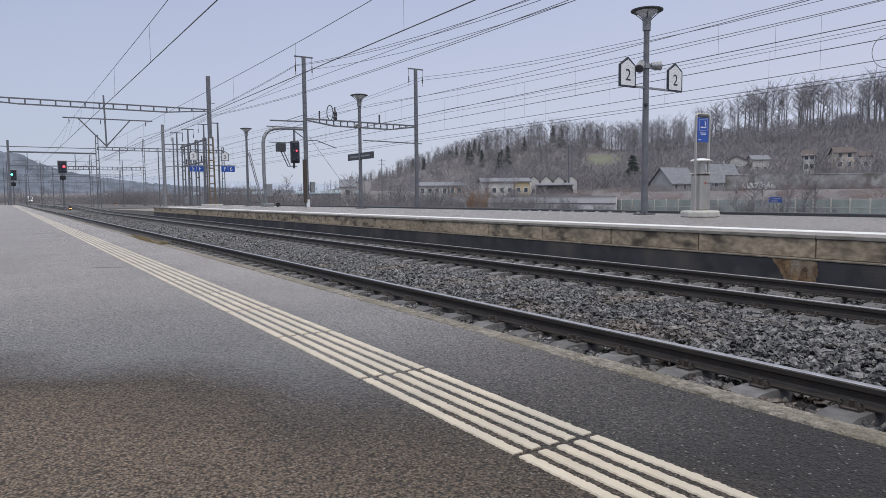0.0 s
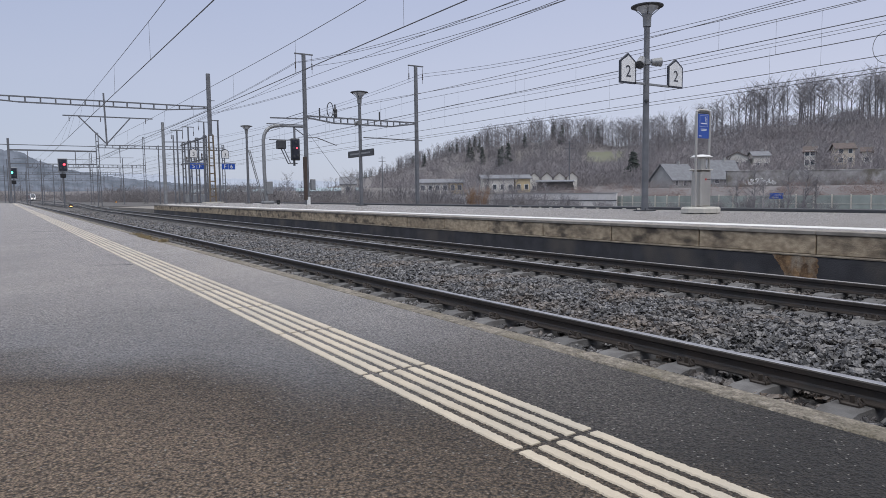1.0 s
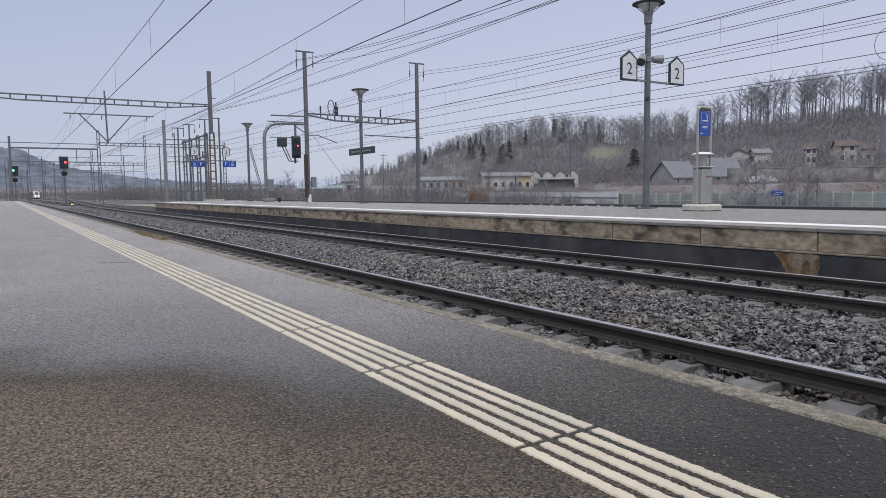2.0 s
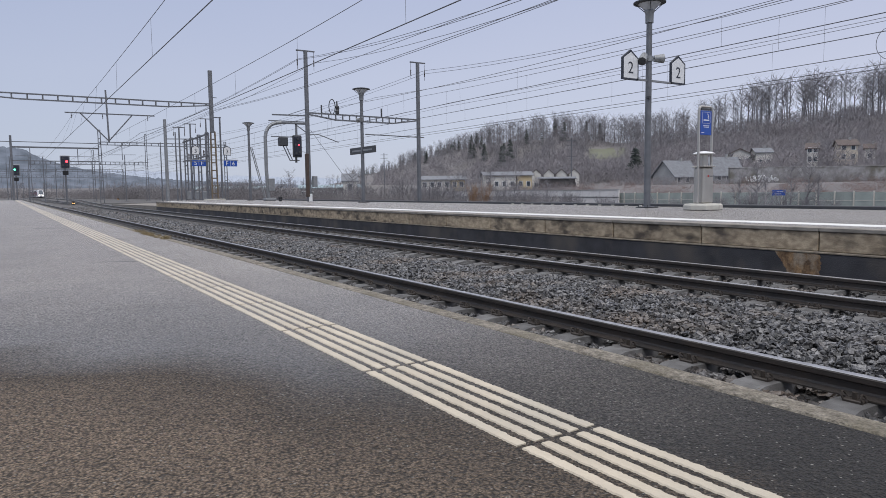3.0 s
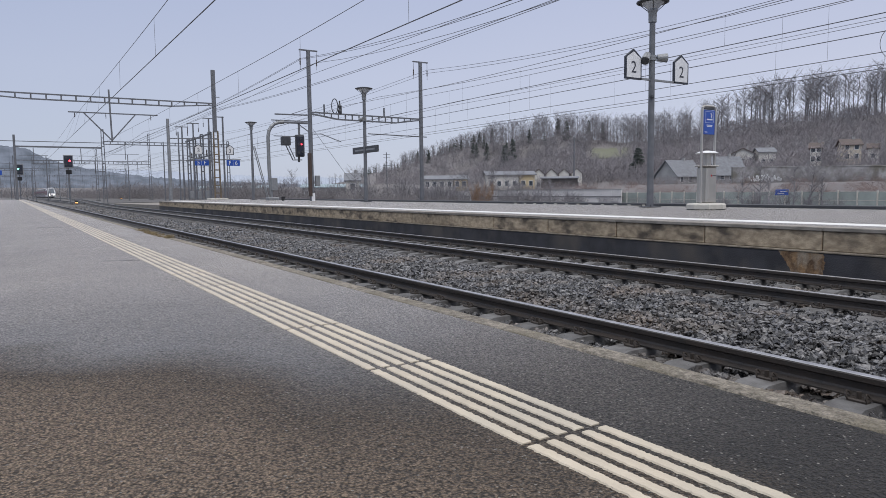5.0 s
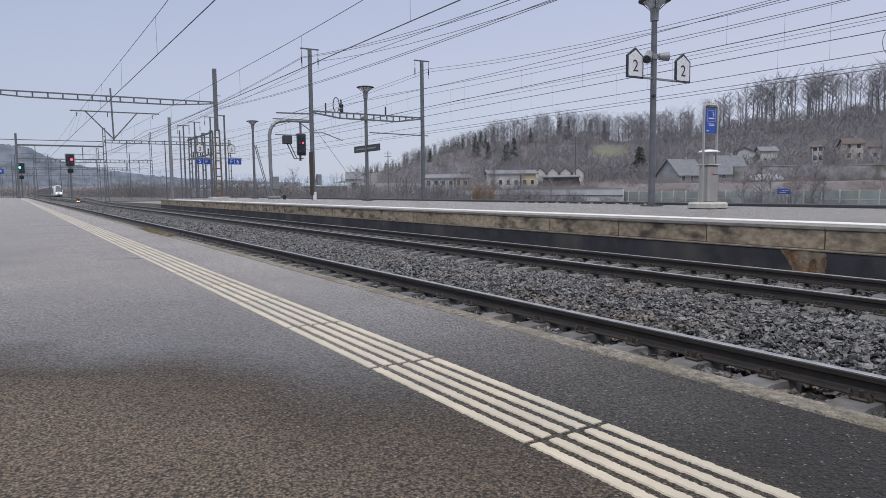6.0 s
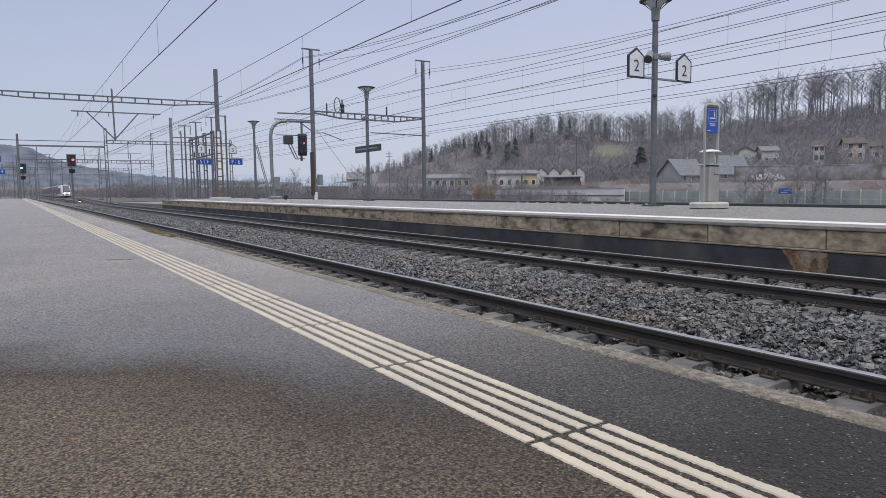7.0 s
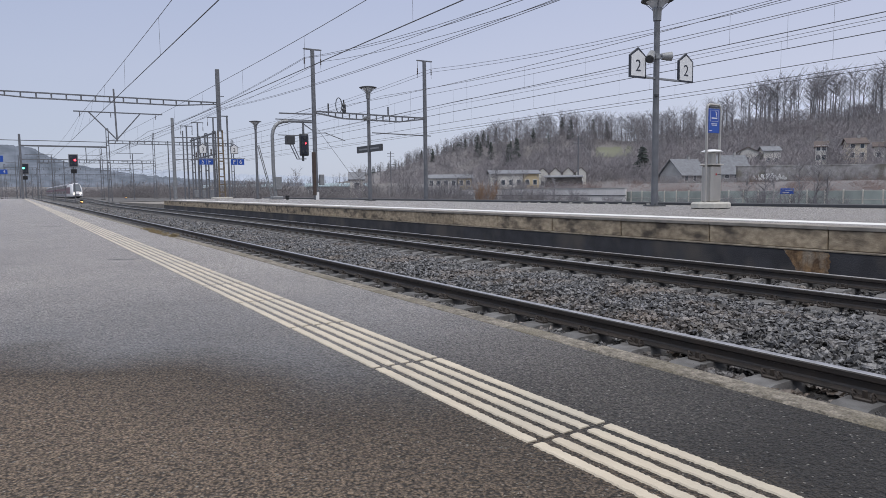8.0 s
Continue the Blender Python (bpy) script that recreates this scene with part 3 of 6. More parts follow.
def ballast():
    # the bed, and loose stones on it where they can be told apart
    xs = np.arange(2.02, 9.80, 0.18)
    for label, ys, mat in (("ballast bed between the two platforms, painted dark for shaded gaps", np.arange(-6, 46.1, 0.35), M_BED),
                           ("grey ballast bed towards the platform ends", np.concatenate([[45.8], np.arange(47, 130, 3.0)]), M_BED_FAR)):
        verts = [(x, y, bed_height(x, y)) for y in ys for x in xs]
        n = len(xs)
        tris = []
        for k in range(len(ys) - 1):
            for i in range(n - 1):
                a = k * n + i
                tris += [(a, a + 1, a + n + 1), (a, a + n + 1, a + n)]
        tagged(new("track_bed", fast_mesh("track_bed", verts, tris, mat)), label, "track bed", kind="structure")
    far = Build().box((-2, 120, -0.6), (40, 700, -0.22))
    single("far_track_bed", far, M_BED_FAR, "dark ballast of the station throat", "track bed", kind="structure")
    side = Build().box((10.12, -14, -0.62), (40, 119.9, -0.28))
    single("outer_track_bed", side, M_BED_FAR, "dark ballast beyond the far platform", "track bed", kind="structure")
    rng = np.random.default_rng(4)
    base = np.array([(x, y, z) for x in (-1, 1) for y in (-1, 1) for z in (-1, 1)], float)
    quads = [(0, 1, 3, 2), (4, 6, 7, 5), (0, 4, 5, 1), (2, 3, 7, 6), (0, 2, 6, 4), (1, 5, 7, 3)]
    tri = np.array([t for a, b, c, d in quads for t in ((a, b, c), (a, c, d))])
    block = base, tri
    # a cheaper eight-sided stone for the distance
    chip = (np.array([(1, 0, 0), (0, 1, 0), (-1, 0, 0), (0, -1, 0), (0, 0, 1), (0, 0, -1)], float) * 1.25,
            np.array([(0, 1, 4), (1, 2, 4), (2, 3, 4), (3, 0, 4), (1, 0, 5), (2, 1, 5), (3, 2, 5), (0, 3, 5)]))
    vs, fs, count = [], [], 0

    def strew(x0, x1, y0, y1, per, size, pile=0.045, kind=block):
        nonlocal count
        m = int((x1 - x0) * (y1 - y0) * per)
        x, y = rng.uniform(x0, x1, m), rng.uniform(y0, y1, m)
        keep = np.ones(m, bool)
        for centre, first in ((T1, 2.07), (T2, 2.15)):
            u = np.abs(x - centre)
            keep &= np.abs(u - 0.7525) > 0.09
            over = np.abs(((y - first + 0.3) % 0.6) - 0.3) < 0.095
            # the sleepers show only beside the rails
            keep &= ~(over & (u > 0.53) & (u < 1.0 + 0.04 * np.sin(y * 7.3)))
        x, y = x[keep], y[keep]
        m = len(x)
        s = size * rng.uniform(0.55, 1.4, m) ** 1.1
        k = len(kind[0])
        q = kind[0][None] * rng.uniform(0.5, 1.0, (m, k, 3)) + rng.normal(0, 0.1, (m, k, 3))
        q *= np.stack([s, s * rng.uniform(0.5, 0.95, m), s * rng.uniform(0.3, 0.6, m)], 1)[:, None, :]
        a, b, c = rng.normal(0, 0.42, m), rng.normal(0, 0.42, m), rng.uniform(0, 6.283, m)
        for i, j, ang in ((1, 2, a), (2, 0, b), (0, 1, c)):
            ca, sa = np.cos(ang)[:, None], np.sin(ang)[:, None]
            p0, p1 = q[:, :, i].copy(), q[:, :, j].copy()
            q[:, :, i], q[:, :, j] = p0 * ca - p1 * sa, p0 * sa + p1 * ca
        z = np.array([bed_height(u, w) for u, w in zip(x, y)]) + rng.uniform(-0.005, pile, m)
        vs.append((q + np.stack([x, y, z], 1)[:, None, :]).reshape(-1, 3))
        fs.append((kind[1][None] + k * np.arange(m)[:, None, None]).reshape(-1, 3) + count)
        count += k * m

    strew(4.5, 7.3, 1.0, 8.0, 1080, 0.0285, 0.055)
    strew(4.5, 7.3, 8.0, 22.0, 800, 0.038, 0.028, chip)
    strew(4.5, 7.3, 22.0, 50.0, 185, 0.058, 0.025, chip)
    strew(4.5, 7.3, 50.0, 84.0, 55, 0.085, 0.04, chip)
    strew(3.8, 4.4, 0.6, 12.0, 1400, 0.029, 0.05)
    strew(3.8, 4.4, 12.0, 28.0, 330, 0.034, 0.02, chip)
    strew(2.05, 3.8, 0.6, 16.0, 110, 0.04, 0.03, chip)
    strew(7.3, 9.7, 2.0, 20.0, 380, 0.032, 0.035)
    strew(7.3, 9.7, 20.0, 40.0, 100, 0.045, 0.02, chip)
    stones = new("ballast_stones", fast_mesh("ballast_stones", np.concatenate(vs), np.concatenate(fs), M_BALLAST))
    tagged(stones, "dark grey crushed stone heaped between the tracks", "ballast", kind="stuff")


# ---- platforms ----
def platform_near():
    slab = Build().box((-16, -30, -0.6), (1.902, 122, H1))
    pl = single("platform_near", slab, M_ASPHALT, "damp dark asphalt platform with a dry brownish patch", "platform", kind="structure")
    kerb = Build().box((1.905, -1.045, -0.5), (2.014, 1.045, H1 + 0.004), 0.010).mesh("edge_stone", M_KERB)
    for i in range(60):
        ob = part("edge_stone", kerb, None, pl)
        ob.location = (0, 0.95 + (i - 4) * 2.1, 0)
        ob.rotation_euler = (0, random.uniform(-0.002, 0.002), random.uniform(-0.0008, 0.0008))
    for yc, x0, x1 in ((15.7, 0.45, 1.04), (7.4, 0.72, 1.04)):
        pts = [(x0 + (x1 - x0) * i / 8, yc + random.uniform(-0.02, 0.02) - 0.5 * (x0 + (x1 - x0) * i / 8 - 0.7), H1 + 0.001) for i in range(9)]
        part("tar_joint", Build().sweep([(-0.005, 0.0), (0.005, 0.0), (0.004, 0.002), (-0.004, 0.002)], pts), M_DARK, pl, "dark sealed crack")
    strip = thing("tactile_strip", (0, 0, H1), "cream raised guiding bars along the platform edge", "tactile paving", kind="structure")
    meshes = []
    for k in range(8):
        b = Build()
        ln, w, m = 0.868, 0.0325, 110 if k < 4 else 14
        left, right = [], []
        for i in range(m + 1):
            y = -ln / 2 + ln * i / m
            e = 0.002 if i in (0, m) else 0.0
            left.append((-w / 2 + e + random.uniform(-0.0030, 0.0020), y))
            right.append((w / 2 - e + random.uniform(-0.0020, 0.0030), y))
        v = []
        for (xl, y), (xr, _) in zip(left, right):
            v += [(xl - 0.001, y, 0.0), (xl + 0.002, y, 0.0036), (xr - 0.002, y, 0.0036), (xr + 0.001, y, 0.0)]
        f = []
        for i in range(m):
            for j in range(3):
                a = i * 4 + j
                f.append((a, a + 1, a + 5, a + 4))
        f += [(0, 3, 2, 1), (m * 4, m * 4 + 1, m * 4 + 2, m * 4 + 3)]
        b.add(v, f)
        meshes.append(b.mesh("bar", M_TACTILE))
    far = Build()
    for p in range(-14, 136):
        y = 1.315 + 0.889 * (p + 0.5)
        for i in range(5):
            x = 1.070 + 0.0168 + i * 0.0614
            if -3 <= p < 57:
                ob = part("bar", meshes[random.randrange(4) + (0 if p < 10 else 4)], None, strip)
                ob.location = (x, y, 0)
                ob.rotation_euler = (0, 0, math.pi * random.randrange(2) + random.uniform(-0.001, 0.001))
            else:
                far.box((x - 0.017, y - 0.434, 0), (x + 0.017, y + 0.434, 0.005))
    tagged(part("far_bars", far, M_TACTILE, strip), kind="stuff")


def platform_far():
    y0, y1 = -12.0, 57.0
    slab = Build()
    slab.add([(x, y, z) for z in (-0.6, H2) for x, y in ((10.10, y0), (18.0, y0), (18.0, y1 + 6), (12.6, y1 + 6), (10.10, y1))],
             [(0, 1, 2, 3, 4), (9, 8, 7, 6, 5), (0, 5, 6, 1), (1, 6, 7, 2), (2, 7, 8, 3), (3, 8, 9, 4), (4, 9, 5, 0)])
    pl = single("platform_far", slab, M_ASPHALT2, "grey asphalt platform opposite with a white edge line", "platform", kind="structure")
    ramp = Build()
    ramp.add([(10.25, y1 + 0.01, 0.24), (10.25, y1 + 0.01, -0.5), (18, y1 + 0.01, -0.5), (18, y1 + 0.01, 0.24), (10.6, y1 + 33, 0.06), (16, y1 + 33, 0.06), (10.6, y1 + 33, -0.5), (16, y1 + 33, -0.5)],
             [(0, 3, 5, 4), (0, 4, 6, 1), (3, 2, 7, 5), (1, 6, 7, 2), (4, 5, 7, 6), (0, 1, 2, 3)])
    part("platform_ramp", ramp, M_LIGHTCOPE, pl, "pale low concrete path at the platform's end")
    cope = Build().box((9.81, -0.984, H2 - 0.055), (10.098, 0.984, H2 + 0.003), 0.008).mesh("edge_slab", M_LIGHTCOPE)
    block = Build().box((9.835, -0.978, 0.235), (10.095, 0.978, H2 - 0.057), 0.01).mesh("wall_block", M_BLOCK)
    for i in range(36):
        y = 5.31 + (i - 8) * 1.975 + 0.9875
        if y > y1 - 0.5:
            break
        for nm, me in (("edge_slab", cope), ("wall_block", block)):
            ob = part(nm, me, None, pl)
            ob.location = (random.uniform(-0.004, 0.004), y, 0)
    ledge = Build().box((9.785, y0, 0.205), (10.09, y1 - 0.5, 0.233), 0.006)
    part("wall_ledge", ledge, M_LEDGE, pl, "ledge painted pale where it catches the light")
    part("wall_plinth", Build().box((9.80, y0, -0.55), (10.09, y1 - 0.5, 0.203), 0.01), M_PLINTH, pl, "black sooty lower wall")
    # spalled rusty patch in the lower wall
    rnd = random.Random(5)
    edge = [(5.95, 0.201), (5.27, 0.201), (5.25, 0.10), (5.255, -0.02), (5.28, -0.13), (5.74, -0.13), (5.79, -0.01), (5.87, 0.10)]
    poly = []
    for (ya, za), (yb, zb) in zip(edge, edge[1:] + edge[:1]):
        for i in range(6):
            t = i / 6
            rough = 0.0 if za > 0.2 and zb > 0.2 else 0.014
            poly.append((ya + (yb - ya) * t + rnd.uniform(-rough, rough), za + (zb - za) * t + rnd.uniform(-rough, 0)))
    n = len(poly)
    b = Build()
    b.add([(9.797, y, z) for y, z in poly] + [(9.81, y, z) for y, z in poly], [tuple(range(n))] + [(i, (i + 1) % n, n + (i + 1) % n, n + i) for i in range(n)])
    part("spalled_patch", b, M_PATCH, pl, "rusty orange spalled patch")
    part("white_line", Build().box((10.52, y0, H2), (11.05, y1 - 0.5, H2 + 0.004)), M_WHITE_LINE, pl, "white safety line")
    part("far_kerb", Build().box((17.86, y0, H2 - 0.3), (18.06, y1, H2 + 0.09), 0.02), M_DARK, pl, "dark low kerb")
    stud = Build().box((17.82, -0.07, H2 + 0.0), (17.856, 0.07, H2 + 0.035), 0.008).mesh("kerb_stud", M_LIGHTGREY)
    for i in range(12):
        ob = part("kerb_stud", stud, None, pl)
        ob.location = (0, 15.6 + 0.62 * i, 0)


M_LIGHTCOPE = material("pale_edge_concrete", (0.275, 0.25, 0.222), 0.8, (0.165, 0.148, 0.128), 4, 0.8, 0.4, 60, each=0.08)
# the light caught on the ledge's top is put into this pale colour
M_LEDGE = material("light_catching_ledge", (0.33, 0.285, 0.22), 0.9, (0.16, 0.13, 0.1), 5, 0.9, 0.4, 50)


# ---- posts and masts on the far platform ----
def lamp_head(parent, x, y, z):
    """A wide conical luminaire: collar, glass cone in struts, flat cap."""
    head = part("lamp_head", Build().lathe([(0.055, -0.62), (0.12, -0.62), (0.125, -0.34), (0.15, -0.30), (0.15, -0.26)], (x, y, z), 18), M_GALV, parent, "grey metal collar", True)
    part("glass_cone", Build().lathe([(0.13, -0.26), (0.33, -0.06), (0.33, -0.05)], (x, y, z), 18), M_LAMPGLASS, head, "frosted glass", True)
    part("lamp_cap", Build().lathe([(0.36, -0.06), (0.475, -0.045), (0.475, -0.015), (0.30, 0.03), (0.10, 0.055)], (x, y, z), 24), M_DARK, head, "dark flat cap", True)
    for i in range(4):
        a = math.pi / 4 + i * math.pi / 2
        part("strut", Build().rod((x + 0.15 * math.cos(a), y + 0.15 * math.sin(a), z - 0.28), (x + 0.42 * math.cos(a), y + 0.42 * math.sin(a), z - 0.05), 0.012, n=5), M_DARK, head)


def platform_lamp(y, label, top=6.72, x=16.5):
    lamp = thing("platform_lamp", (x, y, H2), label, "lamp post", "platform lamps")
    t = top - H2
    part("post", Build().rod((0, 0, 0), (0, 0, t - 0.6), 0.105, 0.085, 14), M_MAST, lamp, smooth=True)
    part("base_plate", Build().box((-0.24, -0.24, 0), (0.24, 0.24, 0.035), 0.008), M_DARK, lamp)
    for i in range(4):
        a = math.pi / 4 + i * math.pi / 2
        part("bolt", Build().rod((0.25 * math.cos(a), 0.25 * math.sin(a), 0.034), (0.25 * math.cos(a), 0.25 * math.sin(a), 0.085), 0.02, n=6), M_DARK, lamp)
    lamp_head(lamp, 0, 0, t)
    return lamp


def house_sign(parent, x, z, text, w=0.68, h=0.88, size=0.42):
    """A five-sided number board, seen from the track."""
    roof = h * 0.27
    outer = [(x - w / 2, z), (x + w / 2, z), (x + w / 2, z + h - roof), (x, z + h), (x - w / 2, z + h - roof)]
    e = 0.05
    inner = [(x - w / 2 + e, z + e), (x + w / 2 - e, z + e), (x + w / 2 - e, z + h - roof - e * 0.4), (x, z + h - e * 1.5), (x - w / 2 + e, z + h - roof - e * 0.4)]
    board = part("number_board", Build().plate(outer, -0.03, 0.03), M_INK, parent, "dark-rimmed house-shaped board")
    part("board_face", Build().plate(inner, -0.034, -0.0305), M_WHITE, board, "white face")
    writing("numeral", text, size * 1.15, M_INK, board, pose(x, -0.037, z + h * 0.38, 90, 0, 0))
    return board


def lamp_with_numbers():
    lamp = platform_lamp(14.2, "grey lamp post with two number 2 boards and loudspeakers", x=16.53)
    part("sign_arm", Build().box((-0.55, -0.03, 3.80), (1.05, 0.03, 3.86), 0.005), M_GALV, lamp)
    house_sign(lamp, -0.82, 3.79, "2")
    house_sign(lamp, 1.31, 3.81, "2")
    for s, a, c in ((-1, (-0.20, 0.0, 4.56), (-0.44, -0.12, 4.34)), (1, (0.22, 0.0, 4.50), (0.47, -0.16, 4.50))):
        horn = part("loudspeaker", Build().rod(a, c, 0.10, 0.14, 16), M_GALV, lamp, "grey round loudspeaker", True)
        part("grille", Build().rod(c, Vector(c) + (Vector(c) - Vector(a)) * 0.04, 0.115, n=16), M_DARK, horn)
        part("bracket", Build().bar((0.08 * s, 0, 4.50), a, 0.04, 0.04), M_GALV, horn)
    part("clamp", Build().lathe([(0.12, 4.40), (0.12, 4.55)], n=12), M_GALV, lamp)
    part("junction_box", Build().box((-0.16, -0.16, 3.28), (-0.05, -0.05, 3.36), 0.01), M_DARK, lamp)


def lamp_with_name():
    lamp = platform_lamp(33.8, "grey lamp post carrying a dark station name board")
    board = part("name_board", Build().box((-0.05, -1.55, 2.66), (0.05, 1.50, 3.02), 0.012), M_DARK, lamp, "dark board with pale lettering")
    # unreadable lettering as plain bars
    for a, b in ((-1.25, -0.2), (0.0, 1.2)):
        part("lettering_bar", Build().box((-0.056, a, 2.79), (-0.052, b, 2.88)), M_GALV, board)
    for s in (-1, 1):
        part("loudspeaker", Build().rod((-0.04, 0.08 * s, 4.52), (-0.16, 0.26 * s, 4.47), 0.09, 0.12, 12), M_GALV, lamp, smooth=True)


def smoking_point():
    sp = thing("smoking_point", (15.57, 11.5, H2), "blue smoking area sign above a steel ashtray column", "ashtray stand")
    base = [(0.50, 0.02), (0.50, 0.13), (0.46, 0.17), (0.10, 0.18)]
    b = Build().lathe(base, n=8)
    part("base", b, M_LIGHTGREY, sp, "pale concrete base")
    for i in range(8):
        a = i * math.pi / 4
        part("foot", Build().box((0.40 * math.cos(a) - 0.06, 0.40 * math.sin(a) - 0.06, -0.0), (0.40 * math.cos(a) + 0.06, 0.40 * math.sin(a) + 0.06, 0.03)), M_DARK, sp)
    body = part("ashtray_column", Build().box((-0.17, -0.14, 0.17), (0.25, 0.2, 1.13), 0.04), M_STAINLESS, sp, "brushed steel bin")
    part("lid", Build().box((-0.2, -0.17, 1.132), (0.28, 0.23, 1.165), 0.012), M_STAINLESS, body)
    part("ash_tube", Build().rod((0.05, 0.03, 1.16), (0.05, 0.03, 1.46), 0.10, n=12), M_STAINLESS, body)
    part("rain_cap", Build().lathe([(0.27, 1.47), (0.29, 1.485), (0.20, 1.53), (0.06, 1.55)], (0.02, 0.02, 0), n=20), M_WHITE, body, "pale round rain cap", True)
    part("sticker", Build().box((-0.02, -0.1445, 0.87), (0.03, -0.1415, 0.92)), M_RED, body)
    part("sticker_lettering", Build().box((0.05, -0.1445, 0.885), (0.19, -0.1415, 0.905)), M_DARK, body)
    for x in (-0.27, 0.27):
        part("upright", Build().rod((x, -0.03, 0.17), (x, -0.03, 2.60), 0.032, n=10), M_STAINLESS, sp, smooth=True)
    arc = [(-0.27, -0.03, 2.58)] + [(-0.17 - 0.1 * math.cos(a), -0.03, 2.6 + 0.1 * math.sin(a)) for a in (0.5, 1.0, 1.57)] + \
          [(0.17 + 0.1 * math.cos(a), -0.03, 2.6 + 0.1 * math.sin(a)) for a in (1.57, 1.0, 0.5)] + [(0.27, -0.03, 2.58)]
    part("top_bow", Build().tube(arc, 0.032, 8), M_STAINLESS, sp, smooth=True)
    sign = part("sign_panel", Build().box((-0.225, -0.05, 1.97), (0.225, -0.015, 2.60), 0.008), M_BLUE, sp, "blue sign with a white cigarette pictogram")
    part("header_bar", Build().box((-0.2, -0.052, 2.612), (0.2, -0.014, 2.66), 0.006), M_DARK, sp)
    y0, y1 = -0.054, -0.051
    for lo, hi in (((-0.16, 2.27), (0.16, 2.275)), ((-0.16, 2.555), (0.16, 2.56)), ((-0.163, 2.27), (-0.158, 2.56)), ((0.158, 2.27), (0.163, 2.56))):
        part("frame_line", Build().box((lo[0], y0, lo[1]), (hi[0], y1, hi[1])), M_WHITE, sign)
    part("cigarette", Build().box((-0.11, y0, 2.34), (0.12, y1, 2.37)), M_WHITE, sign)
    part("smoke_curl", Build().tube([(0.10, -0.052, 2.39), (0.06, -0.052, 2.43), (0.10, -0.052, 2.47), (0.04, -0.052, 2.52)], 0.011, 5), M_WHITE, sign)
    for z, a, c in ((2.20, -0.12, 0.12), (2.165, -0.10, 0.11), (2.02, -0.19, -0.08)):
        part("lettering_bar", Build().box((a, y0, z), (c, y1, z + 0.018)), M_WHITE, sign)


# ---- overhead line: masts, gantries, wires ----
def t_mast(x, y, top, label, z0=H2, base=True, group="overhead line masts", r=0.13):
    """A slim steel mast with a T head and two hanging insulators."""
    m = thing("overhead_line_mast", (x, y, z0), label, "mast", group)
    h = top - z0
    part("shaft", Build().rod((0, 0, 0), (0, 0, h - 0.05), r, r * 0.85, 12), M_MAST, m, smooth=True)
    part("cross_arm", Build().box((-0.62, -0.05, h - 0.08), (0.62, 0.05, h), 0.008), M_MAST, m)
    for s in (-0.56, 0.56):
        part("insulator", Build().lathe([(0.02, h - 0.95), (0.045, h - 0.9), (0.03, h - 0.82), (0.045, h - 0.74), (0.03, h - 0.66), (0.045, h - 0.58), (0.015, h - 0.5), (0.012, h - 0.08)], (s, 0, 0), 8), M_INSUL, m)
    if base:
        part("base_plate", Build().box((-0.3, -0.3, 0), (0.3, 0.3, 0.05), 0.01), M_LIGHTGREY, m)
    return m


def ladder_beam(parent, a, b, depth, n, taper=0.0, mat=None, name="beam", slim=0.085):
    """A ladder-like gantry girder between two points; tapered at the far end over a share of its length."""
    a, b = Vector(a), Vector(b)
    g = Build()
    up = Vector((0, 0, depth))
    k = b - (b - a) * taper
    g.bar(a + up, b + up * (0.4 if taper else 1), slim, slim)
    g.bar(a, k, slim, slim)
    if taper:
        g.bar(k, b + up * 0.4, slim, slim)
    for i in range(n + 1):
        p = a + (b - a) * (i / n)
        t = (i / n - (1 - taper)) / taper if taper and i / n > 1 - taper else 0
        top = up * (1 - 0.6 * (i / n)) if taper else up
        lo = p + up * (0.4 * max(0, t) * 0.9)
        g.bar(lo, p + up * (1.0 if not taper else 1 - 0.6 * (i / n)), slim * 0.9, slim * 0.9)
    return part(name, g, mat or M_MAST, parent)


def lattice(parent, x, y, z0, z1, w0, w1, mat, step=0.75, name="lattice_shaft"):
    """Two channels joined by battens, tapering upward."""
    g = Build()
    for s in (-1, 1):
        g.bar((x + s * w0 / 2, y, z0), (x + s * w1 / 2, y, z1), 0.11, 0.16)
    n = int((z1 - z0) / step)
    for i in range(n + 1):
        t = i / n
        w = w0 + (w1 - w0) * t
        z = z0 + (z1 - z0) * t
        g.box((x - w / 2, y - 0.075, z - 0.05), (x + w / 2, y - 0.06, z + 0.05))
        g.box((x - w / 2, y + 0.06, z - 0.05), (x + w / 2, y + 0.075, z + 0.05))
    return part(name, g, mat, parent)


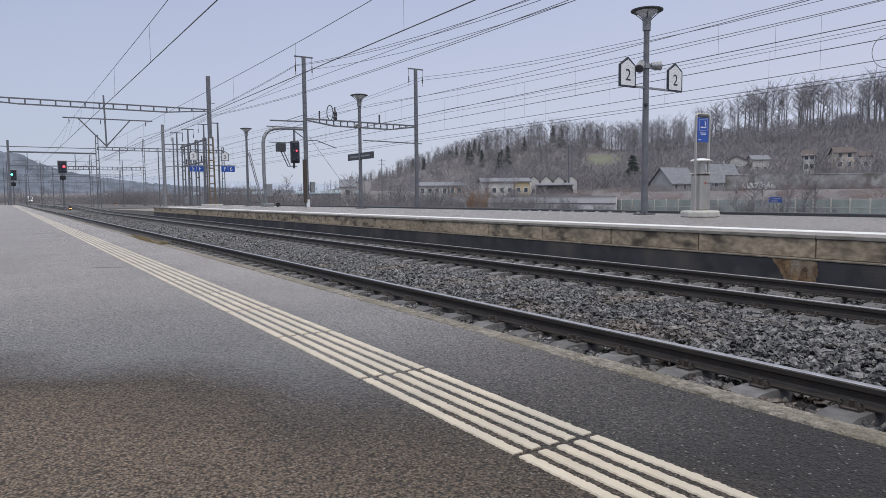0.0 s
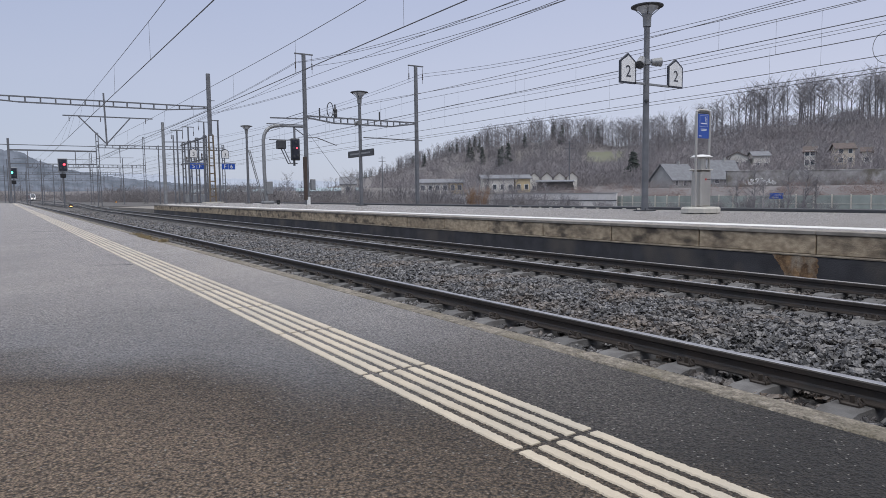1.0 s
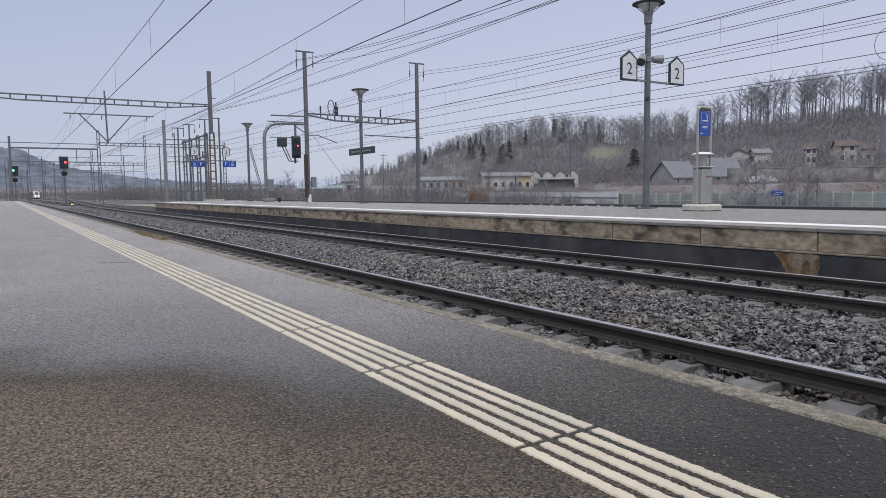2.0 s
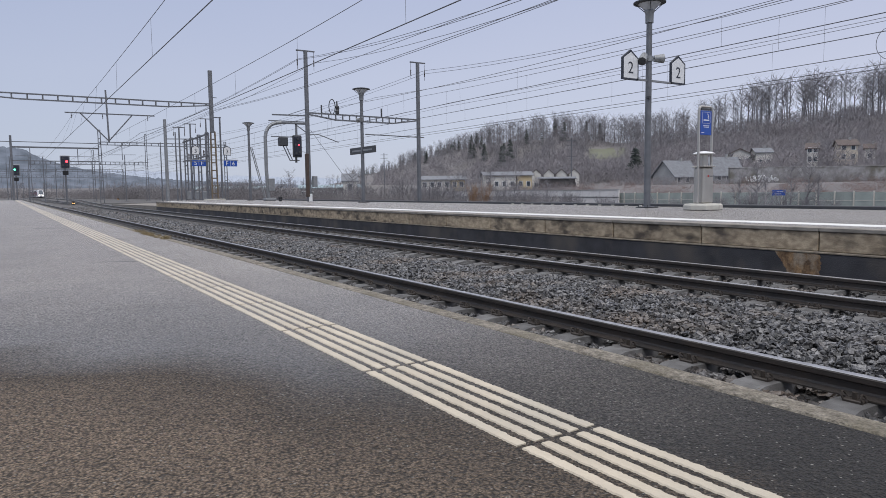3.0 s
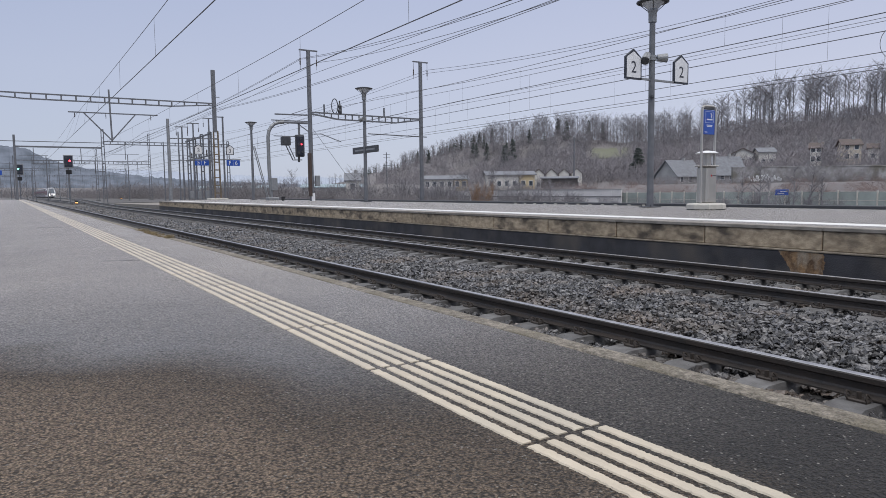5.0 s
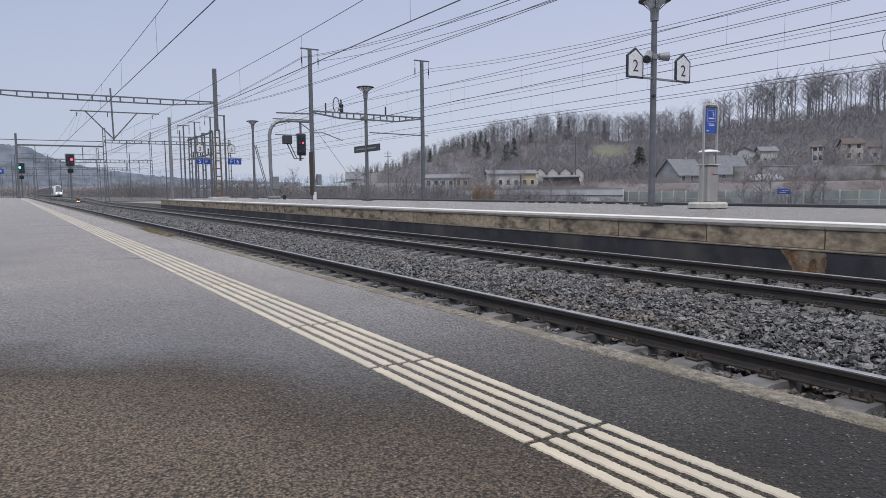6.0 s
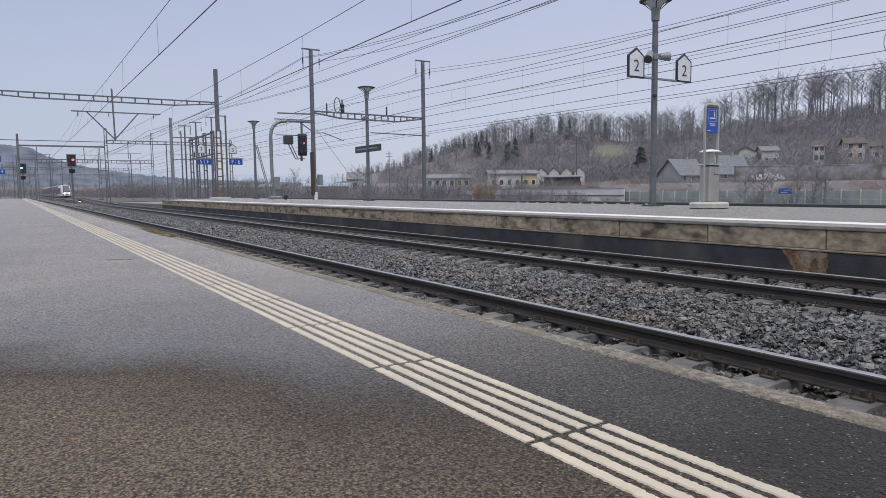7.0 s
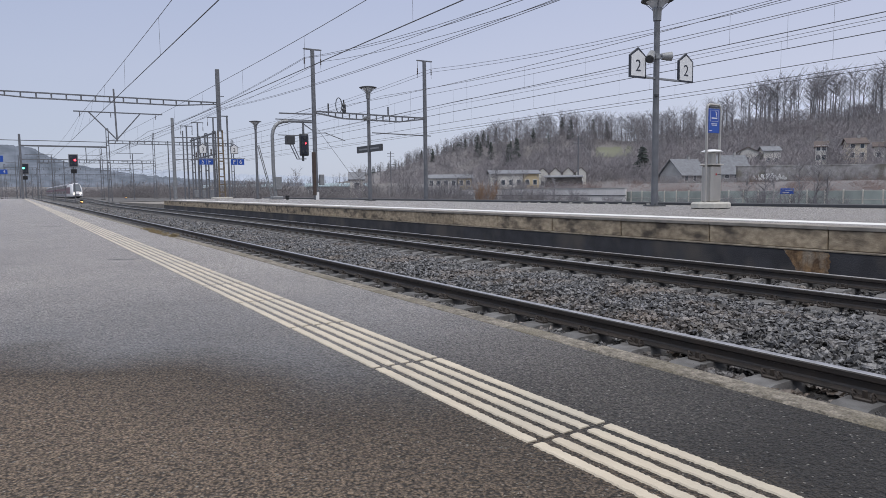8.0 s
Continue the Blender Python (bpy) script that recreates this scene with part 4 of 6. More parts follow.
def gantry_near():
    """The gantry across the tracks, its lattice mast on the far platform."""
    g = thing("gantry", (15.65, 62, 0), "brown lattice mast carrying a grey ladder girder over the tracks", "gantry", "gantries")
    lattice(g, 0.05, 0, H2 - 0.1, 6.6, 0.52, 0.36, M_RUSTMAST, 0.62)
    part("upper_shaft", Build().box((-0.165, -0.12, 6.5), (0.165, 0.12, 11.9), 0.02), M_MAST, g)
    part("footing", Build().box((-0.8, -0.6, -0.4), (0.8, 0.6, H2 + 0.12), 0.03), M_LIGHTGREY, g)
    b = Build()
    x0, x1 = -26.0, -0.15
    b.bar((x0, 0, 9.0), (x1, 0, 9.0), 0.13, 0.10)
    b.bar((-14.3, 0, 8.58), (-3.5, 0, 8.58), 0.13, 0.10)
    b.bar((-3.5, 0, 8.58), (x1, 0, 8.86), 0.13, 0.09)
    b.bar((-14.3, 0, 8.58), (-20, 0, 8.92), 0.13, 0.09)
    for i in range(20):
        x = -20 + i * 1.03
        lo = 8.58 if -14.3 < x < -3.5 else 8.58 + 0.3 * (min(1, (x + 3.5) / 3.35) if x > -3.5 else min(1, (-14.3 - x) / 5.7))
        b.bar((x, 0, lo), (x, 0, 9.0), 0.11, 0.09)
    part("girder", b, M_MAST, g)
    d = Build()
    x = 7.3 - 15.65
    d.bar((x, 0, 9.65), (x + 0.08, 0, 5.4), 0.12, 0.12)
    part("drop_post", d, M_MAST, g)
    part("cross_arm", Build().bar((4.3 - 15.65, 0, 7.72), (10.95 - 15.65, 0, 7.74), 0.09, 0.09), M_MAST, g)
    for x2 in (5.4 - 15.65, 9.2 - 15.65):
        part("brace", Build().bar((x2, 0, 7.7), (x + 0.07, 0, 5.55), 0.09, 0.09), M_MAST, g)
    for x2 in (4.75 - 15.65, 10.4 - 15.65, 7.0 - 15.65):
        part("insulator", Build().lathe([(0.015, 7.3), (0.035, 7.35), (0.02, 7.42), (0.035, 7.5), (0.015, 7.7)], (x2, 0, 0), 8), M_INSUL, g)
    part("step_iron", Build().box((0.2, -0.04, 9.55), (0.5, 0.04, 9.6)), M_MAST, g)
    # the other mast, on the near platform behind the edge of view
    lattice(g, -26.0, 0, 0.4, 11.9, 0.62, 0.26, M_RUSTMAST)


def portal_far_side():
    """Two masts beyond the platform joined by a ladder girder."""
    p = thing("portal", (16.7, 42.2, H2), "grey portal of two T-headed masts and a ladder girder", "portal", "gantries")
    z = -H2
    for x, z0, nm in ((0, 0, "mast_shaft"), (8.35, -0.9, "mast_shaft")):
        part(nm, Build().rod((x, 0, z0), (x, 0, 10.2 + z), 0.15, 0.13, 12), M_MAST, p, smooth=True)
        part("cross_arm", Build().box((x - 0.62, -0.05, 10.17 + z), (x + 0.62, 0.05, 10.25 + z), 0.008), M_MAST, p)
        for s in (-0.56, 0.56):
            part("insulator", Build().lathe([(0.012, 9.0 + z), (0.012, 9.25 + z), (0.045, 9.3 + z), (0.03, 9.38 + z), (0.045, 9.46 + z), (0.03, 9.54 + z), (0.045, 9.62 + z), (0.015, 9.7 + z), (0.012, 10.15 + z)], (x + s, 0, 0), 8), M_INSUL, p)
    g = Build()
    g.bar((0, 0, 6.30 + z), (8.3, 0, 6.22 + z), 0.10, 0.09)
    g.bar((2.0, 0, 5.92 + z), (6.3, 0, 5.88 + z), 0.10, 0.09)
    g.bar((0.1, 0, 6.2 + z), (2.0, 0, 5.92 + z), 0.10, 0.09)
    g.bar((6.3, 0, 5.88 + z), (8.3, 0, 6.15 + z), 0.10, 0.09)
    for i in range(14):
        x = 1.0 + i * 0.5
        lo = 5.9 + 0.3 * max(0, (2 - x) / 1.9) + 0.3 * max(0, (x - 6.3) / 2)
        g.bar((x, 0, lo + z), (x, 0, 6.28 + z), 0.07, 0.07)
    part("girder", g, M_MAST, p)
    for x in (2.2, 5.4, 1.0):
        part("stub_post", Build().rod((x, 0, 6.25 + z), (x, 0, 6.85 + z), 0.05, n=6), M_DARK, p)
    # wire loop and switch on the girder
    ring = [(1.75 + 0.22 * math.cos(a), 0, 6.78 + 0.48 * math.sin(a) + z) for a in np.linspace(-1.2, 4.3, 16)]
    part("jumper_loop", Build().tube(ring, 0.03, 6), M_DARK, p)
    part("switch", Build().lathe([(0.1, 6.3), (0.14, 6.5), (0.07, 6.6), (0.12, 6.8), (0.05, 6.95), (0.05, 7.15)], (2.1, 0, z), 8), M_DARK, p)
    # brackets towards the platform tracks
    part("bracket", Build().bar((0, 0, 6.10 + z), (-2.33, 0, 6.07 + z), 0.08, 0.08), M_MAST, p)
    part("bracket_stay", Build().bar((-0.1, 0, 6.52 + z), (-1.3, 0, 6.1 + z), 0.04, 0.04), M_MAST, p)
    part("registration_arm", Build().tube([(8.8, 0, 4.98 + z), (8.3, 0, 4.99 + z), (4.15, 0, 5.06 + z)], 0.04, 6), M_MAST, p)
    part("registration_arm", Build().tube([(0.0, 0, 4.9 + z), (0.75, 0, 4.93 + z), (2.15, 0, 4.46 + z)], 0.03, 6), M_MAST, p)
    part("cable_duct", Build().box((-0.20, -0.17, 0.3), (-0.02, 0.12, 3.1), 0.02), M_RUST, p, "rusty brown channel")
    part("cable_box", Build().box((0.22, -0.2, 0.95), (0.52, 0.05, 1.65), 0.02), M_GALV, p)
    part("white_foot", Build().rod((0.03, 0, 0), (0.03, 0, 0.5), 0.17, n=10), M_WHITE, p)
    part("stay_wire", Build().tube([(0.2, 0, 5.2 + z), (4.4, 0, -0.8)], 0.012, 5), M_DARK, p)


def signal_arch():
    """Curved signal post that reaches over the third track, with a dark signal head."""
    s = thing("signal_arch", (16.5, 49.7, H2), "grey bowed post holding a black signal that shows red", "railway signal", "signals")
    pts = [(-0.02, 0, 0), (-0.14, 0, 2.3), (-0.14, 0, 4.7), (-0.06, 0, 5.1), (0.1, 0, 5.4), (0.35, 0, 5.63), (0.7, 0, 5.76), (1.1, 0, 5.8)]
    part("bowed_post", Build().tube(pts, 0.13, 12), M_GALV, s, smooth=True)
    part("top_arm", Build().box((1.0, -0.1, 5.72), (3.1, 0.1, 5.86), 0.02), M_MAST, s)
    part("arm_stay", Build().bar((2.2, 0, 5.72), (3.05, 0, 5.15), 0.06, 0.06), M_MAST, s)
    part("top_rail", Build().bar((0.15, 0, 5.92), (3.15, 0, 5.92), 0.07, 0.07), M_MAST, s)
    part("cabinet", Build().box((-0.1, -0.3, 0.73), (0.38, 0.1, 1.66), 0.03), M_GALV, s, "pale grey cabinet")
    part("foot", Build().box((-0.35, -0.35, 0), (0.45, 0.35, 0.22), 0.04), M_GALV, s)
    ladder = Build()
    for dy in (-0.18, 0.18):
        ladder.bar((-1.22, dy, 3.95), (-0.3, dy, 0.2), 0.05, 0.05)
    for i in range(12):
        t = (i + 0.5) / 12
        ladder.bar((-1.22 + 0.92 * t, -0.18, 3.95 - 3.75 * t), (-1.22 + 0.92 * t, 0.18, 3.95 - 3.75 * t), 0.03, 0.03)
    part("ladder", ladder, M_GALV, s)
    part("hanger", Build().box((2.2, -0.06, 4.85), (2.34, 0.06, 5.75), 0.01), M_MAST, s)
    head = part("signal_head", Build().box((1.95, -0.2, 3.28), (2.60, 0.05, 4.86), 0.12), M_SIGNAL, s, "blue-black rounded board")
    part("rim", Build().box((1.91, -0.13, 3.24), (2.64, 0.0, 4.90), 0.13), M_DARK, head, "dark grey rim")
    part("red_lamp", Build().rod((2.36, -0.205, 4.17), (2.36, -0.24, 4.17), 0.055, n=12), M_RED_LIGHT, head, "glowing red lamp")
    for x, z in ((2.14, 3.55), (2.42, 3.62), (2.10, 4.17), (2.28, 4.6)):
        part("dark_lens", Build().rod((x, -0.205, z), (x, -0.26, z), 0.085, n=10), M_DARK, head)
    part("relay_box", Build().box((0.88, -0.25, 4.08), (1.52, 0.25, 4.72), 0.04), M_DARK, s, "dark box")
    part("box_shelf", Build().bar((0.3, 0, 4.76), (1.95, 0, 4.76), 0.08, 0.06), M_MAST, s)
    part("hanging_frame", Build().tube([(1.2, 0, 4.1), (1.72, 0, 3.0), (2.45, 0, 3.02)], 0.04, 6), M_MAST, s)
    part("hanging_frame", Build().tube([(1.42, 0, 4.1), (1.9, 0, 3.05)], 0.035, 6), M_MAST, s)
    part("frame_foot", Build().rod((2.2, 0, 2.85), (2.2, 0, 3.25), 0.09, n=8), M_DARK, s)


def dwarf_signal(x, y, z, lit=True):
    d = thing("dwarf_signal", (x, y, z), "low black ground signal with amber lamps lit" if lit else "low black ground signal with its lamps dark", "ground signal", "signals")
    k = 1.0 if lit else 0.55
    part("body", Build().box((-0.2 * k, -0.15 * k, 0.1 * k), (0.2 * k, 0.15, 0.55 * k), 0.04 * k), M_BLACK, d)
    part("foot", Build().box((-0.12 * k, -0.1 * k, 0), (0.12 * k, 0.1, 0.12 * k)), M_DARK, d)
    for dx, dz in ((-0.09, 0.25), (0.09, 0.25)):
        part("lamp", Build().rod((dx * k, -0.155 * k, dz * k), (dx * k, -0.18 * k, dz * k), 0.07 * k, n=10), M_AMBER_LIGHT if lit else M_DARK, d, "small round lamp")


def main_signal(x, y, z0, zb, label, glow, dx):
    s = thing("railway_signal", (x, y, z0), label, "railway signal", "signals")
    h = zb - z0
    part("post", Build().rod((0, 0.1, 0), (0, 0.1, h + 1.4), 0.09, 0.08, 8), M_MAST, s)
    head = part("signal_head", Build().box((-0.52, -0.12, h), (0.52, 0.02, h + 1.65), 0.14), M_SIGNAL, s)
    part("rim", Build().box((-0.60, -0.08, h - 0.08), (0.60, 0.0, h + 1.73), 0.16), M_GALV, head)
    part("lit_lamp", Build().rod((dx, -0.125, h + 0.9), (dx, -0.16, h + 0.9), 0.15, n=12), glow, head, "glowing lamp")
    for lx, lz in ((-0.25, 0.4), (0.25, 0.4), (-0.25, 1.35)):
        part("dark_lens", Build().rod((lx, -0.125, h + lz), (lx, -0.17, h + lz), 0.14, n=10), M_DARK, head)
    part("lower_board", Build().box((-0.36, -0.1, h - 0.95), (0.36, 0.02, h - 0.35), 0.05), M_BLACK, s)
    part("footing", Build().box((-0.3, -0.2, -0.5), (0.3, 0.4, 0.1), 0.02), M_LIGHTGREY, s)


def far_gantry(y, x0, x1, zb, depth, tops, label, n):
    g = thing("gantry", (x0, y, -0.4), label, "gantry", "gantries")
    ladder_beam(g, (0, 0, zb + 0.4 - depth), (x1 - x0, 0, zb + 0.4 - depth), depth, n, name="girder", slim=0.12)
    for x, top in tops:
        lattice(g, x - x0, 0, -0.1, top + 0.4, 0.5, 0.3, M_MAST, 1.2)
        part("footing", Build().box((x - x0 - 0.45, -0.4, -0.3), (x - x0 + 0.45, 0.4, 0.3), 0.03), M_SLEEPER, g)
    k = 0
    x = x0 + 3.0
    while x < x1 - 1:
        part("drop_post", Build().bar((x - x0, 0, zb + 0.4), (x - x0, 0, zb - 2.3), 0.09, 0.09), M_MAST, g)
        part("arm", Build().bar((x - x0 - 1.9, 0, zb - 1.5), (x - x0 + 1.9, 0, zb - 1.45), 0.06, 0.06), M_MAST, g)
        x += 8.5
        k += 1
    return g


def bar_gantry(y, x0, x1, bars):
    """A plain gantry of tubes between a post on the platform and the throat."""
    g = thing("gantry", (x0, y, -0.4), "plain tube gantry over the near tracks", "gantry", "gantries")
    part("post", Build().box((-0.15, -0.15, 0.0), (0.15, 0.15, 10.2), 0.03), M_MAST, g)
    for z, r in bars:
        part("crossbar", Build().bar((-6 if z > 8.5 else 0, 0, z + 0.4), (x1 - x0, 0, z + 0.4), r, r), M_MAST, g)
    for x in (2.3, 8.4):
        part("drop_post", Build().bar((x, 0, 8.4), (x, 0, 6.2), 0.1, 0.1), M_MAST, g)
        part("arm", Build().bar((x - 1.8, 0, 7.3), (x + 1.8, 0, 7.3), 0.06, 0.06), M_MAST, g)


def simple_pole(x, y, z0, top, label, arm=0.0, r=0.12, mat=None):
    p = thing("overhead_line_mast", (x, y, z0), label, "mast", "overhead line masts")
    part("shaft", Build().rod((0, 0, 0), (0, 0, top - z0), r, r * 0.8, 10), mat or M_MAST, p, smooth=True)
    part("footing", Build().box((-0.4, -0.4, -0.3), (0.4, 0.4, 0.14), 0.03), M_SLEEPER, p)
    if arm:
        part("arm", Build().bar((0, 0, top - z0 - 1.6), (arm, 0, top - z0 - 1.5), 0.07, 0.07), M_MAST, p)
        part("arm", Build().bar((0, 0, top - z0 - 3.4), (arm * 0.8, 0, top - z0 - 3.4), 0.05, 0.05), M_MAST, p)
    return p


def hang(mid, low, curve, support, onward=None):
    """Height of a hung wire: lowest at mid, rising to its support (by onward beyond mid), then in 60 m spans."""
    onward = curve if onward is None else onward
    top = low + onward * (support - mid) ** 2

    def at(y):
        if y <= support:
            return low + (curve if y < mid else onward) * (y - mid) ** 2
        u = ((y - support) / 60.0) % 1.0
        return top - min(onward * 1500, 2.4) * u * (1 - u)
    return at


def wire_line(label, x, contact, hung, y0, y1, step, r=0.014, lean=0.0):
    """Contact wire, hung carrier cable and droppers of one track."""
    w = thing("overhead_line", (x, 0, contact), label, "overhead line", "overhead lines")
    ys = np.arange(y0, y1 + 0.1, 2.0)

    def aside(y):
        return lean * min(1.0, max(0.0, (y - 22) / 40)) ** 2
    part("contact_wire", Build().tube([(0, ys[0], 0), (0, ys[-1], 0)], r * 1.25, 5), M_WIRE, w)
    part("carrier_cable", Build().tube([(aside(y), y, hung(y) - contact) for y in ys], r, 4), M_WIRE, w)
    y = step[0]
    while y < (62 if lean else 110):
        part("dropper", Build().tube([(0, y, 0), (aside(y), y, hung(y) - contact)], r * 0.42, 4), M_WIRE, w)
        y += step[1]
    return w


def line_wire(label, pts, r=0.012):
    return single("feeder_wire", Build().tube(pts, r, 5), M_WIRE, label, "wire", group="feeder wires")


def near_sign_pole():
    p = thing("sign_post", (-2.2, 60, H1), "grey post with two blue platform signs on an arm", "sign post")
    part("shaft", Build().rod((0, 0, 0), (0, 0, 4.2), 0.07, n=8), M_MAST, p)
    for z, h, x1 in ((3.05, 0.46, 1.62), (2.15, 0.34, 1.84)):
        part("arm", Build().box((0, -0.02, z + h / 2 - 0.03), (0.45, 0.02, z + h / 2 + 0.03)), M_GALV, p)
        s = part("sign_panel", Build().box((0.4, -0.04, z), (x1, 0.04, z + h), 0.01), M_BLUE, p, "blue sign panel")
        if x1 > 1.7:
            writing("numeral", "4", 0.3, M_WHITE, s, pose(x1 - 0.2, -0.044, z + h / 2, 90, 0, 0))


def switch_frame():
    """Lattice posts with two rising beams that carry line switches."""
    f = thing("switch_frame", (16.15, 75, -0.3), "grey frame of lattice posts and two beams", "frame")
    for t, top in ((0.0, 7.1), (0.3, 7.1), (0.65, 7.15), (1.0, 7.15)):
        lattice(f, 0, -9 * t, 0, top, 0.30, 0.24, M_MAST, 0.8, name="post")
    for z in (6.9, 4.9):
        part("beam", Build().bar((0, 1.2, z), (0, -9.6, z + 0.1), 0.12, 0.14), M_MAST, f)
    for t in (0.15, 0.5, 0.85):
        part("switch", Build().lathe([(0.06, 5.05), (0.08, 5.2), (0.05, 5.3), (0.08, 5.5), (0.04, 5.6)], (0, -9 * t, 0), 8), M_INSUL, f)
    for t in (0.05, 0.45, 0.8):
        part("drive_box", Build().box((-0.2, -9 * t - 0.6, 0.9), (0.2, -9 * t - 0.25, 1.7), 0.03), M_GALV, f)


def jumper_ring():
    """Round jumper cable hanging from the third track's wires."""
    j = thing("jumper_cable", (19.4, 8.78, 4.82), "round hanging jumper cable beside the overhead wires", "cable")
    ring = [(-0.02 - 0.16 * math.cos(a), 0.30 * math.cos(a), 0.42 * math.sin(a)) for a in np.linspace(0, 6.283, 29)]
    part("loop", Build().tube(ring, 0.008, 5), M_WIRE, j)
    part("hanger", Build().tube([(0, 0, 0.42), (-0.1, 0, 0.75)], 0.008, 5), M_WIRE, j)


def track_sign_pole():
    p = thing("sign_post", (16.5, 62.6, H2), "thin pole with number 3 boards and blue sector signs", "sign post")
    part("shaft", Build().rod((0, 0, 0), (0, 0, 7.4), 0.09, 0.075, 8), M_MAST, p)
    part("head_arm", Build().box((-0.75, -0.04, 7.3), (0.1, 0.04, 7.38)), M_MAST, p)
    part("arm", Build().box((-2.9, -0.03, 3.55), (1.5, 0.03, 3.62)), M_GALV, p)
    for x in (-2.2, 0.55):
        house_sign(p, x, 4.05 - 0.05, "3")
        blue = part("sector_sign", Build().box((x - 0.35, -0.05, 3.02), (x + 0.85, 0.0, 3.54), 0.01), M_BLUE, p, "blue sector sign")
        for k, ch in ((-0.05, "5" if x < -1 else "F"), (0.52, "F" if x < -1 else "6")):
            writing("sector_letter", ch, 0.5, M_WHITE, blue, pose(x + k, -0.056, 3.27, 90, 0, 0))
        part("divider", Build().box((x + 0.225, -0.056, 3.04), (x + 0.245, -0.052, 3.52)), M_WHITE, blue)


# ---- behind the station ----
def barrier():
    """Low barrier of grey-green panels between pale posts along the road."""
    b = thing("roadside_barrier", (76, 0, -1.5), "grey-green panel barrier with pale posts beside the road", "barrier")
    post = Build().box((-0.12, -0.05, 0), (0.08, 0.05, 2.12), 0.01).mesh("post", M_LIGHTGREY)
    panel = Build().box((-0.03, -0.905, 0.15), (0.03, 0.905, 2.0), 0.01).mesh("panel", M_BARRIER)
    rail = Build().box((-0.06, -0.905, 1.05), (-0.032, 0.905, 1.11)).mesh("rail", M_LIGHTGREY)
    for i in range(24):
        y = 23.5 + i * 2.0
        part("post", post, None, b).location = (0, y, 0)
        part("panel", panel, None, b).location = (0, y + 1.0, 0)
        part("rail", rail, None, b).location = (0, y + 1.0, 0)


def house(at, rz, size, wall, roof, label, rows=2, cols=3, eave=0.5, pitch=0.45, gable_front=False, chimney=True, ridge_along_x=True):
    """A house: walls, pitched roof with overhang, windows with frames, a chimney."""
    w, d, h = size
    ho = thing("house", at, label, "house", "houses", rz=rz)
    part("wall_body", Build().box((-w / 2, -d / 2, -3.0), (w / 2, d / 2, h)), wall, ho)
    rise = pitch * (d / 2 if ridge_along_x else w / 2)
    r = Build()
    t = 0.22
    if ridge_along_x:
        a, e = w / 2 + eave, d / 2 + eave
        lo = h - eave * pitch
        for s in (-1, 1):
            r.add([(-a, s * e, lo), (a, s * e, lo), (a, 0, h + rise), (-a, 0, h + rise), (-a, s * e, lo + t), (a, s * e, lo + t), (a, 0, h + rise + t), (-a, 0, h + rise + t)],
                  [(0, 1, 2, 3), (7, 6, 5, 4), (0, 4, 5, 1), (1, 5, 6, 2), (2, 6, 7, 3), (3, 7, 4, 0)])
        g = Build()
        for s in (-1, 1):
            g.add([(s * (w / 2 - 0.15), -d / 2, h), (s * (w / 2 - 0.15), d / 2, h), (s * (w / 2 - 0.15), 0, h + rise), (s * w / 2, -d / 2, h), (s * w / 2, d / 2, h), (s * w / 2, 0, h + rise)],
                  [(0, 1, 2), (5, 4, 3), (0, 3, 4, 1), (1, 4, 5, 2), (2, 5, 3, 0)])
    else:
        a, e = w / 2 + eave, d / 2 + eave
        lo = h - eave * pitch
        for s in (-1, 1):
            r.add([(s * a, -e, lo), (s * a, e, lo), (0, e, h + rise), (0, -e, h + rise), (s * a, -e, lo + t), (s * a, e, lo + t), (0, e, h + rise + t), (0, -e, h + rise + t)],
                  [(0, 1, 2, 3), (7, 6, 5, 4), (0, 4, 5, 1), (1, 5, 6, 2), (2, 6, 7, 3), (3, 7, 4, 0)])
        g = Build()
        for s in (-1, 1):
            g.add([(-w / 2, s * (d / 2 - 0.15), h), (w / 2, s * (d / 2 - 0.15), h), (0, s * (d / 2 - 0.15), h + rise), (-w / 2, s * d / 2, h), (w / 2, s * d / 2, h), (0, s * d / 2, h + rise)],
                  [(0, 1, 2), (5, 4, 3), (0, 3, 4, 1), (1, 4, 5, 2), (2, 5, 3, 0)])
    for gk in range(2):
        gs = Build().add(g.v[gk * 6:gk * 6 + 6], [(0, 1, 2), (5, 4, 3), (0, 3, 4, 1), (1, 4, 5, 2), (2, 5, 3, 0)])
        part("gable_wall", gs, wall, ho)
    ro = part("roof", r, roof, ho)
    if chimney:
        part("chimney", Build().box((w * 0.15, -0.3, h + rise * 0.3), (w * 0.15 + 0.6, 0.4, h + rise + 0.9), 0.03), M_RENDER_G, ro)
    for r2 in range(rows):
        for c in range(cols):
            cx = -w / 2 + (c + 0.5) * w / cols
            z = 0.5 + r2 * 2.7
            if z + 1.4 > h + 0.2:
                continue
            fr = part("window", Build().box((cx - 0.62, -d / 2 - 0.05, z - 0.1), (cx + 0.62, -d / 2 + 0.06, z + 1.45), 0.02), M_WHITE, ho)
            part("pane", Build().box((cx - 0.5, -d / 2 - 0.065, z), (cx + 0.5, -d / 2 - 0.045, z + 1.33)), M_GLASS, fr)
    return ho


